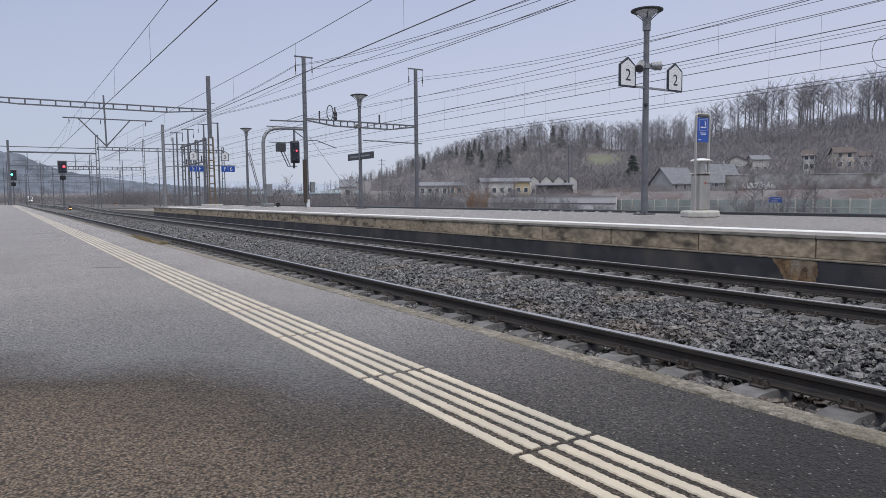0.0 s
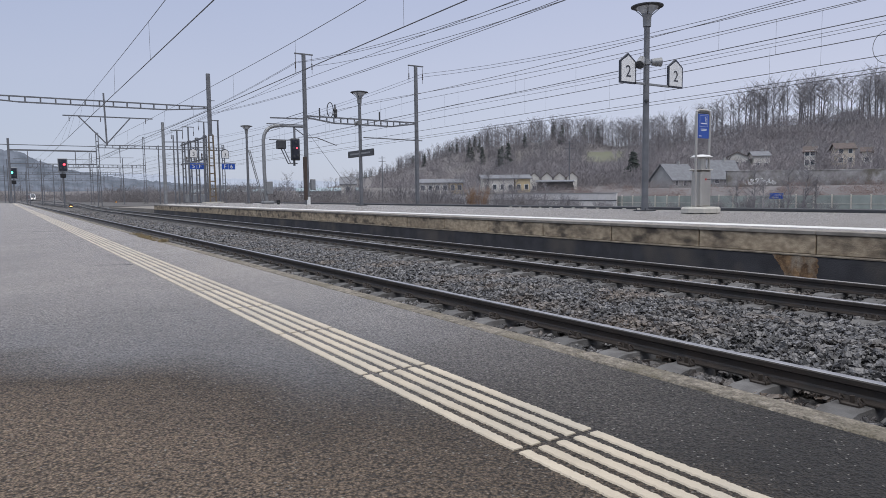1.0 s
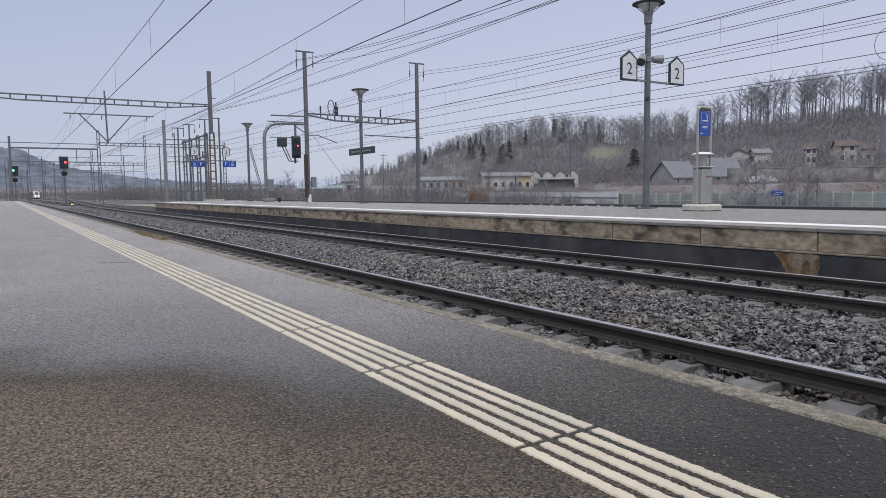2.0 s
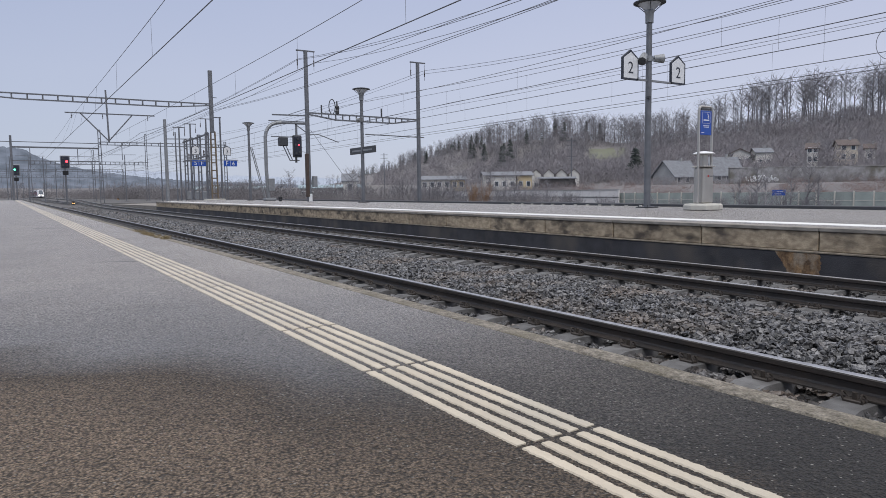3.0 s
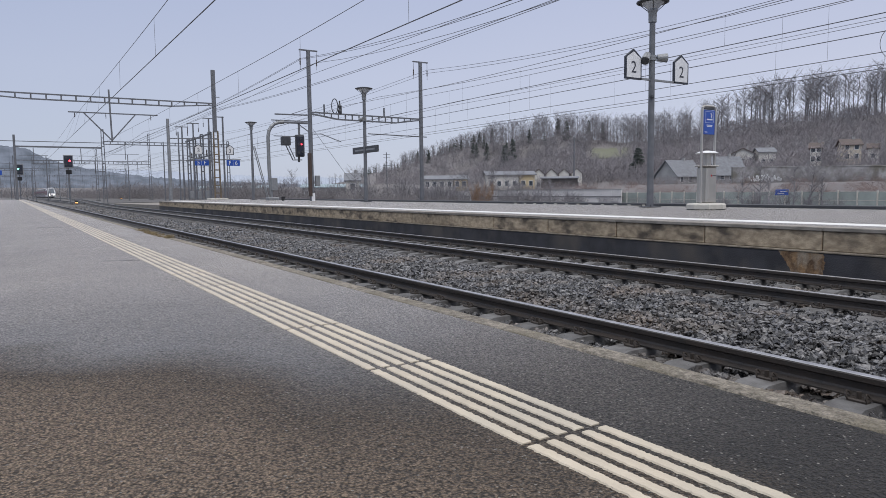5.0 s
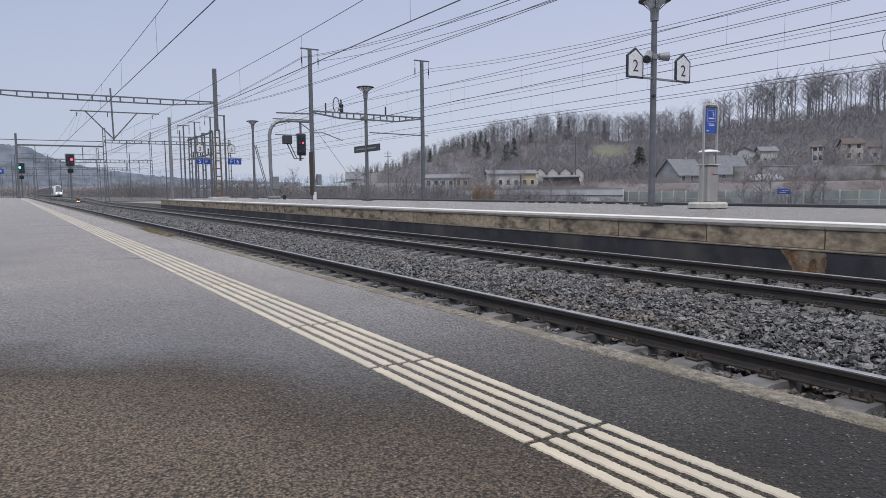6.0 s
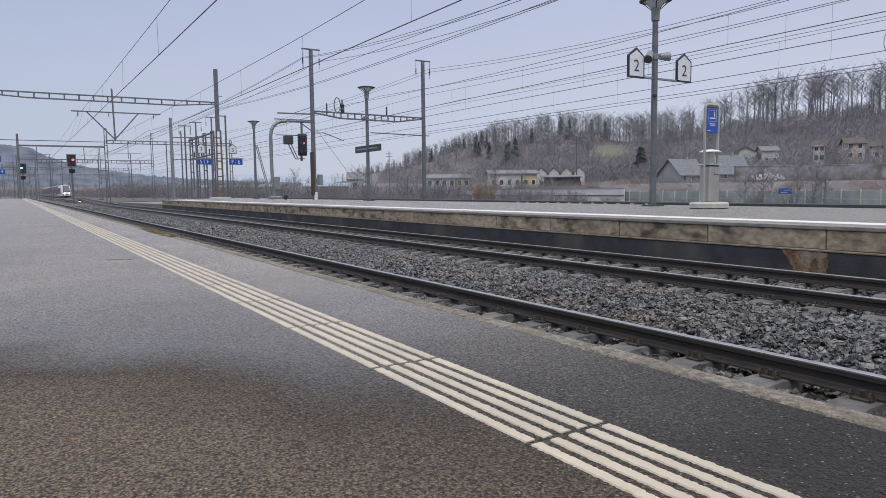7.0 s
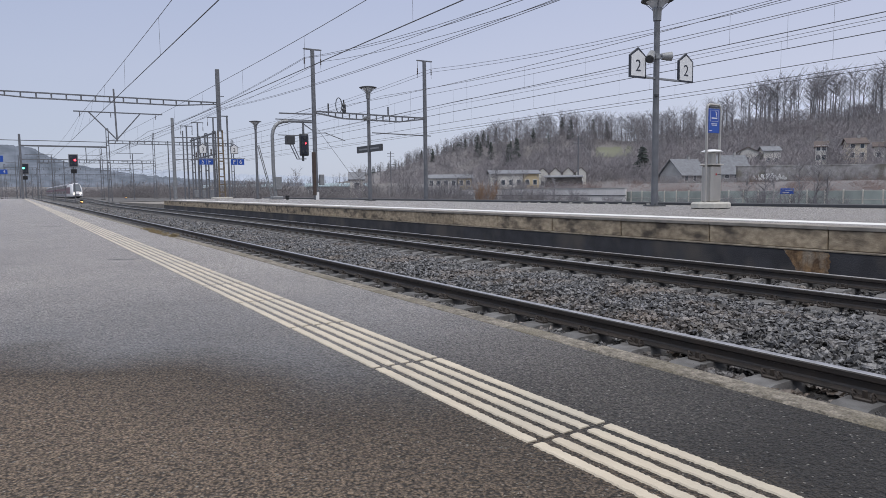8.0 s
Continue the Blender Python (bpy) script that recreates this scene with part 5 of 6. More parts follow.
def buildings():
    # yellow-ended row with flat roofs
    for x, y, w, rz, wall, rows in ((122, 160, 9, 8, M_RENDER_W, 2), (128, 156.5, 4.4, 8, M_RENDER_Y, 2), (107, 171, 8.5, 8, M_RENDER_W, 1), (112.4, 167.5, 4.0, 8, M_RENDER_Y, 1)):
        house((x, y, 1.7), -38 + rz, (w, 9, 3.6 if rows == 2 else 2.6), wall, M_ROOF, "low rendered building with shallow grey roof", rows, max(2, int(w / 2)), 0.6, 0.22, chimney=False)
    # row of small white gables
    for i in range(4):
        t = i / 3
        house((139 + 9.5 * t, 163 - 6.5 * t, 1.4), -41, (3.1, 9, 4.3), M_RENDER_W, M_ROOF_B, "narrow white gabled house in a row", 1, 1, 0.25, 0.9, ridge_along_x=False, chimney=False)
    house((137.5, 152, 0.6), -42, (10.5, 6, 3.6), M_TIMBER, M_ROOF, "dark timber outbuilding with flat roof", 0, 3, 0.4, 0.15, chimney=False)
    # grey-roofed houses above the wall
    house((166, 132, 2.2), -8, (9.5, 9, 2.4), M_RENDER_G, M_ROOF, "house with a broad grey slate roof", 1, 3, 0.6, 0.95)
    house((161, 113.5, 2.6), -28, (7.5, 8, 2.0), M_RENDER_G, M_ROOF, "house with a steep blue-grey roof", 1, 3, 0.6, 1.1)
    house((204, 137, 8.4), -56, (6.5, 8, 3.4), M_RENDER_W, M_ROOF_B, "white house with low brown roof", 1, 3, 0.6, 0.5, ridge_along_x=False)
    house((208, 132, 8.0), -40, (5.0, 6, 4.2), M_RENDER_W, M_ROOF, "white house with grey roof on the slope", 2, 2, 0.5, 0.45)
    house((214, 108.5, 8.6), -50, (5, 6.5, 4.6), M_RENDER_C, M_ROOF_B, "cream house with brown roof among trees", 2, 2, 0.5, 0.5)
    house((205, 113.5, 8.0), -61, (3.0, 6, 4.4), M_RENDER_W, M_ROOF_B, "white house half hidden by trees", 2, 2, 0.5, 0.5)
    house((219, 104, 8.6), -64, (2.6, 5, 3.6), M_RENDER_W, M_ROOF_B, "pale house beside the wood", 2, 1, 0.5, 0.5)
    house((66, 142, 1.0), -25, (3.0, 6, 2.6), M_RENDER_W, M_ROOF, "small white house by the hill foot", 1, 1, 0.4, 0.5)
    # retaining wall with painted lettering shapes
    wall = thing("retaining_wall", (147, 85, 0), "long grey stone retaining wall with faded graffiti", "retaining wall", rz=-33)
    part("masonry", Build().box((-14.5, 0, -2.0), (34, 0.8, 5.3), 0.05), M_STONEWALL, wall)
    part("coping", Build().box((-14.7, -0.1, 5.3), (34.2, 0.9, 5.5), 0.04), M_STONEWALL, wall)
    rnd = random.Random(3)
    for i in range(16):
        x = -10.5 + i * 0.42
        pts = [(x + rnd.uniform(-0.5, 0.6), -0.02, 2.2 + rnd.uniform(0, 1.5)) for _ in range(5)]
        part("paint_stroke", Build().tube(pts, 0.12, 4), M_WHITE, wall)
    # pale hall wall along the road
    hall = thing("roadside_wall", (75.5, 118, -1.5), "long pale wall with grey coping behind the bushes", "wall")
    hall.location.y = 92.0
    slab = Build().box((-0.12, -0.94, 0), (0.12, 0.94, 2.45), 0.02).mesh("panel", M_HALLWALL)
    for i in range(31):
        part("panel", slab, None, hall).location = (0, -21 + i * 1.9, 0)
    part("coping", Build().box((-0.2, -22, 2.455), (0.2, 37, 2.56)), M_RENDER_G, hall)
    part("rail", Build().box((-0.2, -22, 1.35), (-0.125, 37, 1.47)), M_DARK, hall)
    # teal-roofed sheds far down the line
    for x, y, w in ((82, 190, 18), (60, 215, 22)):
        house((x, y, -0.5), -22, (w, 14, 2.8), M_RENDER_G, M_TEAL, "long shed with a pale teal roof", 1, 8, 0.5, 0.12, chimney=False)
    sign = thing("road_sign", (74.5, 45.0, -1.5), "blue road sign on two posts", "road sign")
    part("panel", Build().box((-0.05, -0.8, 1.65), (0.05, 0.8, 2.3), 0.02), M_BLUE, sign)
    for y in (-0.8, 0.8):
        part("post", Build().rod((0.08, y, 0), (0.08, y, 2.3), 0.05, n=6), M_GALV, sign)
    for y, z in ((-0.2, 1.95), (0.1, 1.7)):
        part("lettering_bar", Build().box((-0.056, y - 0.4, z + 0.1), (-0.052, y + 0.4, z + 0.16)), M_WHITE, sign)
    for x, y, top, k, nm in ((141, 149.5, 16.5, 1.0, "grey power pole with crossarms"), (60.6, 115, 8.7, 0.45, "thin power pole above the bushes")):
        pw = thing("power_pole", (x, y, land(x, y) - 0.3), nm, "power pole", "power poles")
        h = top - land(x, y)
        part("shaft", Build().rod((0, 0, 0), (0, 0, h), 0.24 * k, 0.17 * k, 8), M_MAST, pw)
        for z in (h - 0.8 * k, h - 2.2 * k, h - 5.5 * k):
            part("crossarm", Build().bar((-1.2 * k, 0.9 * k, z), (1.2 * k, -0.9 * k, z), 0.16 * k, 0.16 * k), M_MAST, pw)


# ---- trees and shrubs ----
class Twigs:
    def __init__(self):
        self.v, self.f, self.n = [], [], 0

    def spike(self, a, b, r0, r1, n=3):
        d = (b - a)
        d = d / (np.linalg.norm(d) + 1e-9)
        u = np.cross(d, (0.0, 0.0, 1.0) if abs(d[2]) < 0.9 else (1.0, 0.0, 0.0))
        u /= np.linalg.norm(u)
        w = np.cross(d, u)
        ang = [2 * math.pi * i / n for i in range(n)]
        ring = [u * math.cos(t) + w * math.sin(t) for t in ang]
        self.v += [a + q * r0 for q in ring]
        k = self.n
        if r1 > 0:
            self.v += [b + q * r1 for q in ring]
            for i in range(n):
                j = (i + 1) % n
                self.f += [(k + i, k + j, k + n + j), (k + i, k + n + j, k + n + i)]
            self.n += 2 * n
        else:
            self.v.append(b)
            self.f += [(k + i, k + (i + 1) % n, k + n) for i in range(n)]
            self.n += n + 1

    def arrays(self):
        return np.array(self.v, float), np.array(self.f, int)


def bare_tree(rnd, h=1.0, low=0.35, limbs=15, twigs=6, thick=0.013):
    """A leafless tree of unit height: tapered trunk, rising limbs, fine twigs."""
    t = Twigs()
    pts = [np.array((0.0, 0.0, 0.0))]
    for i in range(4):
        pts.append(pts[-1] + np.array((rnd.uniform(-0.015, 0.015), rnd.uniform(-0.015, 0.015), h * 0.215)))
    for i in range(4):
        t.spike(pts[i], pts[i + 1], thick * (1 - i * 0.22), thick * (1 - (i + 1) * 0.22), 5)
    t.spike(pts[4], pts[4] + np.array((rnd.uniform(-0.03, 0.03), rnd.uniform(-0.03, 0.03), h * 0.14)), thick * 0.14, 0)
    for i in range(limbs):
        z = low + (0.86 - low) * (i + rnd.random()) / limbs
        k = min(3, int(z / 0.215))
        p = pts[k] + (pts[k + 1] - pts[k]) * ((z - 0.215 * k) / 0.215)
        a = rnd.uniform(0, 6.283)
        ln = rnd.uniform(0.13, 0.27) * (1.15 - 0.9 * max(0, z - 0.45))
        rise = rnd.uniform(0.45, 1.1)
        mid = p + np.array((math.cos(a), math.sin(a), rise)) * ln * 0.5
        end = mid + np.array((math.cos(a + rnd.uniform(-0.5, 0.5)), math.sin(a + rnd.uniform(-0.5, 0.5)), rise + 0.4)) * ln * 0.42
        t.spike(p, mid, thick * 0.42, thick * 0.26)
        t.spike(mid, end, thick * 0.26, thick * 0.1)
        for _ in range(twigs):
            s = rnd.random()
            q = p + (mid - p) * (0.3 + 0.7 * s) if rnd.random() < 0.4 else mid + (end - mid) * s
            b = rnd.uniform(0, 6.283)
            l2 = rnd.uniform(0.05, 0.13)
            t.spike(q, q + np.array((math.cos(b), math.sin(b), rnd.uniform(-0.1, 1.3))) * l2, thick * 0.18, 0)
    return t.arrays()


def shrub(rnd, stems=26, twigs=3, thick=0.012):
    t = Twigs()
    for _ in range(stems):
        a, sp = rnd.uniform(0, 6.283), rnd.uniform(0.05, 0.75)
        p = np.array((rnd.uniform(-0.2, 0.2), rnd.uniform(-0.2, 0.2), 0.0))
        e = p + np.array((math.cos(a) * sp, math.sin(a) * sp, 1.0)) * rnd.uniform(0.5, 0.95)
        t.spike(p, e, thick, thick * 0.3)
        for _ in range(twigs):
            s = rnd.uniform(0.3, 1)
            q = p + (e - p) * s
            b = rnd.uniform(0, 6.283)
            t.spike(q, q + np.array((math.cos(b), math.sin(b), rnd.uniform(0.4, 1.6))) * rnd.uniform(0.1, 0.24), thick * 0.5, 0)
    return t.arrays()


def mound(rnd, n=85, thick=0.016):
    """A rounded thicket of short fine twigs."""
    t = Twigs()
    for _ in range(n):
        a, r, z = rnd.uniform(0, 6.283), 0.75 * rnd.random() ** 0.5, rnd.uniform(0.0, 0.85)
        r *= (1 - 0.6 * z)
        p = np.array((math.cos(a) * r, math.sin(a) * r, z * (1 - 0.3 * r)))
        b = a + rnd.uniform(-1.2, 1.2)
        d = np.array((math.cos(b) * rnd.uniform(0.2, 0.9), math.sin(b) * rnd.uniform(0.2, 0.9), rnd.uniform(0.1, 1.0)))
        t.spike(p, p + d * rnd.uniform(0.18, 0.38), thick, 0)
    return t.arrays()


def fir(rnd, tiers=9, per=10):
    """A conifer of unit height: trunk and drooping needled boughs."""
    t = Twigs()
    t.spike(np.array((0.0, 0, 0)), np.array((0.0, 0, 1.0)), 0.018, 0.003, 5)
    for i in range(tiers):
        z = 0.10 + 0.86 * i / tiers
        r = 0.24 * (1 - z) ** 0.8 + 0.02
        for k in range(per):
            a = rnd.uniform(0, 6.283)
            rr = r * rnd.uniform(0.65, 1.1)
            p = np.array((0, 0, z + rnd.uniform(-0.02, 0.03)))
            e = p + np.array((math.cos(a) * rr, math.sin(a) * rr, -0.25 * rr))
            t.spike(p, e, 0.028 * (1.2 - z), 0.004, 3)
            for s in (0.45, 0.75):
                q = p + (e - p) * s
                for da in (-0.8, 0.8):
                    t.spike(q, q + np.array((math.cos(a + da), math.sin(a + da), -0.3)) * rr * 0.35, 0.016, 0, 3)
    return t.arrays()


def polar(az, r):
    return r * math.sin(radians(az)), r * math.cos(radians(az))


def in_meadow(az, el):
    return 44.6 < az < 47.8 and 2.4 < el < 3.2


def woods():
    rnd = random.Random(11)
    kinds = [bare_tree(rnd, low=lo, limbs=n, twigs=k, thick=0.0105) for lo, n, k in ((0.42, 17, 7), (0.35, 18, 7), (0.48, 17, 8), (0.3, 18, 6), (0.38, 18, 8))]
    kinds += [bare_tree(rnd, low=lo, limbs=n, twigs=7, thick=0.0105) for lo, n in ((0.14, 19), (0.2, 18), (0.1, 20))]
    places = []
    # the crest and the wooded slopes below it
    for band, (f0, f1, count, hs) in enumerate(((0.975, 1.04, 520, 1.0), (0.82, 0.975, 340, 0.9), (0.66, 0.82, 220, 0.75), (0.56, 0.66, 110, 0.55))):
        for _ in range(count):
            az = rnd.uniform(29, 68) if rnd.random() < 0.9 else rnd.uniform(-3, 29)
            rc, el = crest(az)
            r = rc * rnd.uniform(f0, f1)
            x, y = polar(az, r)
            z = land(x, y)
            e = math.degrees(math.atan2(z - 1.2, r))
            if r < 175 or (44.3 < az < 48.0 and 1.7 < e < 3.2 and f0 < 0.9):
                continue
            if az > 50 and band > 0 and rnd.random() < 0.3:
                continue
            if 52 < az < 67 and r < 258 and rnd.random() < 0.85:
                continue
            if az > 50 and band == 0 and rnd.random() < 0.28:
                continue
            h = rnd.uniform(14, 19) * hs * (1.0 + (0.34 if band == 0 else -0.35) * smooth01(51, 58, az)) * (0.8 if az < 36 else 1.0)
            full = band > 0 or rnd.random() < (0.75 if az < 50 else 0.45)
            places.append((5 + rnd.randrange(3) if full else rnd.randrange(5), x, y, z - 0.5, h * rnd.uniform(0.85, 1.2), h, rnd.uniform(0, 6.28)))
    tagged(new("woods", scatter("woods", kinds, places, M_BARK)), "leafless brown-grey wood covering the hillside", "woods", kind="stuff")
    # undergrowth between the trees
    kinds = [mound(rnd, 88, 0.0125) for _ in range(4)]
    places = []
    for _ in range(2000):
        az = rnd.uniform(27, 68)
        rc, el = crest(az)
        r = rc * rnd.uniform(0.52, 1.03)
        x, y = polar(az, r)
        z = land(x, y)
        e = math.degrees(math.atan2(z - 1.2, r))
        if (44.4 < az < 47.9 and 2.1 < e < 3.2) or r < 170 or (57 < az < 67 and r < 300 and rnd.random() < 0.45):
            continue
        s = rnd.uniform(4.0, 8.5)
        places.append((rnd.randrange(4), x, y, z - 0.3, s, s * rnd.uniform(0.7, 1.1), rnd.uniform(0, 6.28)))
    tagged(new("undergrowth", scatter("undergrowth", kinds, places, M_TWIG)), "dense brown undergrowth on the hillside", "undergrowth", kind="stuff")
    # conifers among them
    firs = [fir(rnd, 15, 11) for _ in range(3)]
    firs += [fir(rnd, 7, 7) for _ in range(3)]
    places = []
    for az, f, h in [(rnd.uniform(29, 43.5), rnd.uniform(0.8, 1.03), rnd.uniform(10, 14)) for _ in range(14)] + [(rnd.uniform(25.5, 35), rnd.uniform(0.96, 1.05), rnd.uniform(7, 11)) for _ in range(75)] + \
                    [(45.6, 1.03, 14), (44.5, 1.03, 15), (42.0, 1.02, 15), (36.6, 1.0, 13), (38.3, 0.75, 16), (37.6, 0.7, 15)]:
        rc, el = crest(az)
        x, y = polar(az, rc * f)
        places.append((rnd.randrange(3) + (3 if h < 11 else 0), x, y, land(x, y) - 0.5, h, h, rnd.uniform(0, 6.28)))
    tagged(new("conifers", scatter("conifers", firs, places, M_FIR)), "scattered dark conifers in the wood", "conifers", kind="stuff")
    # far hill to the north, small trees
    places = []
    kinds = [bare_tree(rnd, low=0.2, limbs=11, twigs=4, thick=0.022) for _ in range(3)]
    for _ in range(180):
        az = rnd.uniform(-4, 30)
        rc, el = crest(az)
        x, y = polar(az, rc * rnd.uniform(0.6, 1.03))
        h = rnd.uniform(9, 15)
        places.append((rnd.randrange(3), x, y, land(x, y) - 0.5, h * 1.3, h, rnd.uniform(0, 6.28)))
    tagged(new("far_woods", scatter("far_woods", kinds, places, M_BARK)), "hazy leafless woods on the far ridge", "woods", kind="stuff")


def single_fir(x, y, h, label):
    rnd = random.Random(int(x))
    v, f = fir(rnd, 15, 18)
    t = thing("fir_tree", (x, y, land(x, y) - 0.2), label, "tree", "trees")
    part("trunk", Build().rod((0, 0, 0), (0, 0, h * 0.95), h * 0.016, 0.02, 8), M_BARK, t)
    part("crown", fast_mesh("crown", v * np.array((h * 1.55, h * 1.55, h)), f, M_FIR), None, t)


def single_tree(x, y, h, label, seed, mat=None, z=None):
    rnd = random.Random(seed)
    v, f = bare_tree(rnd, low=0.18, limbs=26, twigs=11, thick=0.014)
    t = thing("bare_tree", (x, y, land(x, y) - 0.1 if z is None else z), label, "tree", "trees")
    part("trunk", Build().rod((0, 0, 0), (0, 0, h * 0.3), h * 0.016, h * 0.012, 8), mat or M_BARK, t)
    part("crown", fast_mesh("crown", v * h, f, mat or M_BARK), None, t)


def shrubs():
    rnd = random.Random(21)
    kinds = [shrub(rnd, 30, 5, 0.010) for _ in range(5)]

    mounds = [mound(rnd, 135, 0.0066) for _ in range(5)]

    def band(name, label, spots, mat, soft=False):
        places = []
        for x, y, s, hz in spots:
            places.append((rnd.randrange(5), x, y, land(x, y) - 0.1, s, s * hz, rnd.uniform(0, 6.28)))
        tagged(new(name, scatter(name, mounds if soft else kinds, places, mat)), label, "bushes", kind="stuff")

    band("trackside_bushes", "leafless brown bushes along the far tracks",
         [(rnd.uniform(40, 68), rnd.uniform(72, 150), rnd.uniform(2.0, 3.6), rnd.uniform(0.5, 0.85)) for _ in range(120)] +
         [(rnd.uniform(30, 60), rnd.uniform(120, 220), rnd.uniform(2.5, 4.5), rnd.uniform(0.7, 1.1)) for _ in range(200)] +
         [(rnd.uniform(30, 62), rnd.uniform(100, 140), rnd.uniform(3.2, 5.0), rnd.uniform(0.8, 1.0)) for _ in range(70)] +
         [(rnd.uniform(90, 122), rnd.uniform(118, 148), rnd.uniform(3.0, 4.6), rnd.uniform(0.8, 1.1)) for _ in range(70)] +
         [(rnd.uniform(22, 42), rnd.uniform(200, 330), rnd.uniform(4, 7), rnd.uniform(0.55, 0.9)) for _ in range(150)], M_THICKET, True)
    band("slope_scrub", "reddish-brown scrub on the bank below the wall",
         [(rnd.uniform(86, 128), rnd.uniform(40, 165), rnd.uniform(1.8, 3.2), rnd.uniform(0.5, 0.9)) for _ in range(420)], M_SCRUB, True)
    band("barrier_bushes", "thin leafless bushes before the barrier",
         [(rnd.uniform(66, 73), rnd.uniform(42, 49), rnd.uniform(2.0, 3.2), 1.0) for _ in range(4)] +
         [(rnd.uniform(62, 72), rnd.uniform(72, 98), rnd.uniform(1.8, 3.2), 1.0) for _ in range(20)] +
         [(rnd.uniform(68, 73.5), rnd.uniform(72, 124), rnd.uniform(1.7, 2.7), 1.0) for _ in range(30)] +
         [(rnd.uniform(52, 72), rnd.uniform(84, 122), rnd.uniform(3.0, 5.2), 1.0) for _ in range(26)] +
         [(rnd.uniform(62, 73), rnd.uniform(38, 72), rnd.uniform(1.2, 2.0), 1.0) for _ in range(20)] +
         [(rnd.uniform(64, 70), rnd.uniform(35, 41), rnd.uniform(1.8, 2.8), 1.0) for _ in range(4)], M_BARK)
    band("throat_thicket", "bare trees and bushes beyond the station throat",
         [(rnd.uniform(-60, 120), rnd.uniform(420, 640), rnd.uniform(6, 11), rnd.uniform(0.35, 0.7)) for _ in range(300)], M_THICKET, True)
    band("orange_shrubs", "orange-brown willow shrubs",
         [(61 + rnd.uniform(-1.5, 1.5), 86 + rnd.uniform(-1.5, 1.5), rnd.uniform(2.0, 2.6), 1.7) for _ in range(4)], M_ORANGE_TWIG)
    band("garden_bushes", "bushes round the houses above the wall",
         [(rnd.uniform(150, 215), rnd.uniform(95, 150), rnd.uniform(2.0, 4.0), rnd.uniform(0.6, 1)) for _ in range(240)] +
         [(rnd.uniform(225, 290), rnd.uniform(100, 165), rnd.uniform(2.5, 4.0), rnd.uniform(0.6, 0.9)) for _ in range(130)] +
         [(135 + 0.839 * k + rnd.uniform(-1.5, 1.0), 91.5 - 0.545 * k + rnd.uniform(-1.5, 0), rnd.uniform(1.6, 3.6), rnd.uniform(0.7, 1.1)) for k in range(2, 48)], M_TWIG, True)
    single_fir(188, 167, 12.0, "small dark fir tree at the wood's edge")
    single_fir(196, 128, 6.0, "dark fir tree between the houses")
    single_tree(68, 43.5, 5.6, "leafless tree before the barrier", 1)
    single_tree(66, 38.6, 5.2, "leafless spreading tree before the barrier", 12)
    single_tree(66.6, 37.4, 5.6, "broad leafless tree before the barrier", 15)
    single_tree(67, 36.3, 4.4, "leafless spreading tree before the barrier", 13)
    single_tree(63.5, 39.6, 4.2, "leafless spreading tree before the barrier", 14)
    single_tree(69.5, 46.5, 4.6, "leafless young tree before the barrier", 8)
    for k, (tx, ty, th) in enumerate(((78, 100, 6.5), (84, 104, 7.0), (70, 96, 6.0), (73, 108, 6.5), (92, 108, 6.0), (66, 100, 5.5), (98, 132, 8.0), (88, 128, 7.5), (104, 140, 8))):
        single_tree(tx, ty, th, "slender leafless tree before the low buildings", 30 + k)
    single_tree(64, 80, 4.2, "leafless sapling by the pale wall", 2)
    single_tree(60, 68, 4.0, "pale leafless birch sapling", 5)
    single_tree(46, 98, 6.2, "leafless tree behind the lamp post", 3)
    single_tree(43, 118, 6.0, "leafless tree by the far tracks", 4)
    single_tree(206, 109.5, 9, "large leafless tree between the houses", 6)
    single_tree(203, 110.5, 8, "leafless garden tree beside a house", 9)
    # meadow on the slope
    verts, tris = [], []
    azs, rs = np.linspace(44.6, 47.8, 24), np.linspace(230, 440, 50)
    for i, r in enumerate(rs):
        for j, az in enumerate(azs):
            x, y = polar(az, r)
            verts.append((x, y, land(x, y) + 0.25))
    for i in range(len(rs) - 1):
        for j in range(len(azs) - 1):
            x, y, z = verts[i * 24 + j]
            if in_meadow(azs[j], math.degrees(math.atan2(z - 1.2, math.hypot(x, y)))):
                a = i * 24 + j
                tris += [(a, a + 1, a + 25), (a, a + 25, a + 24)]
    if tris:
        tagged(new("meadow", fast_mesh("meadow", verts, tris, M_MEADOW)), "pale green sloping meadow at the wood's edge", "meadow", kind="structure")
    # dry grass tufts at the platform edge
    kinds = [shrub(random.Random(50 + i), 40, 1, 0.02) for i in range(3)]
    for yc, n, half in ((11.4, 26, 0.9), (12.9, 5, 0.25)):
        places = [(rnd.randrange(3), 1.93 + rnd.uniform(-0.05, 0.06), yc + rnd.uniform(-half, half), H1 - 0.02, rnd.uniform(0.08, 0.16), rnd.uniform(0.04, 0.09), rnd.uniform(0, 6)) for _ in range(n)]
        tagged(new("grass_tuft", scatter("grass_tuft", kinds, places, M_DRYGRASS)), "dry yellow grass growing at the platform edge", "grass", kind="stuff")


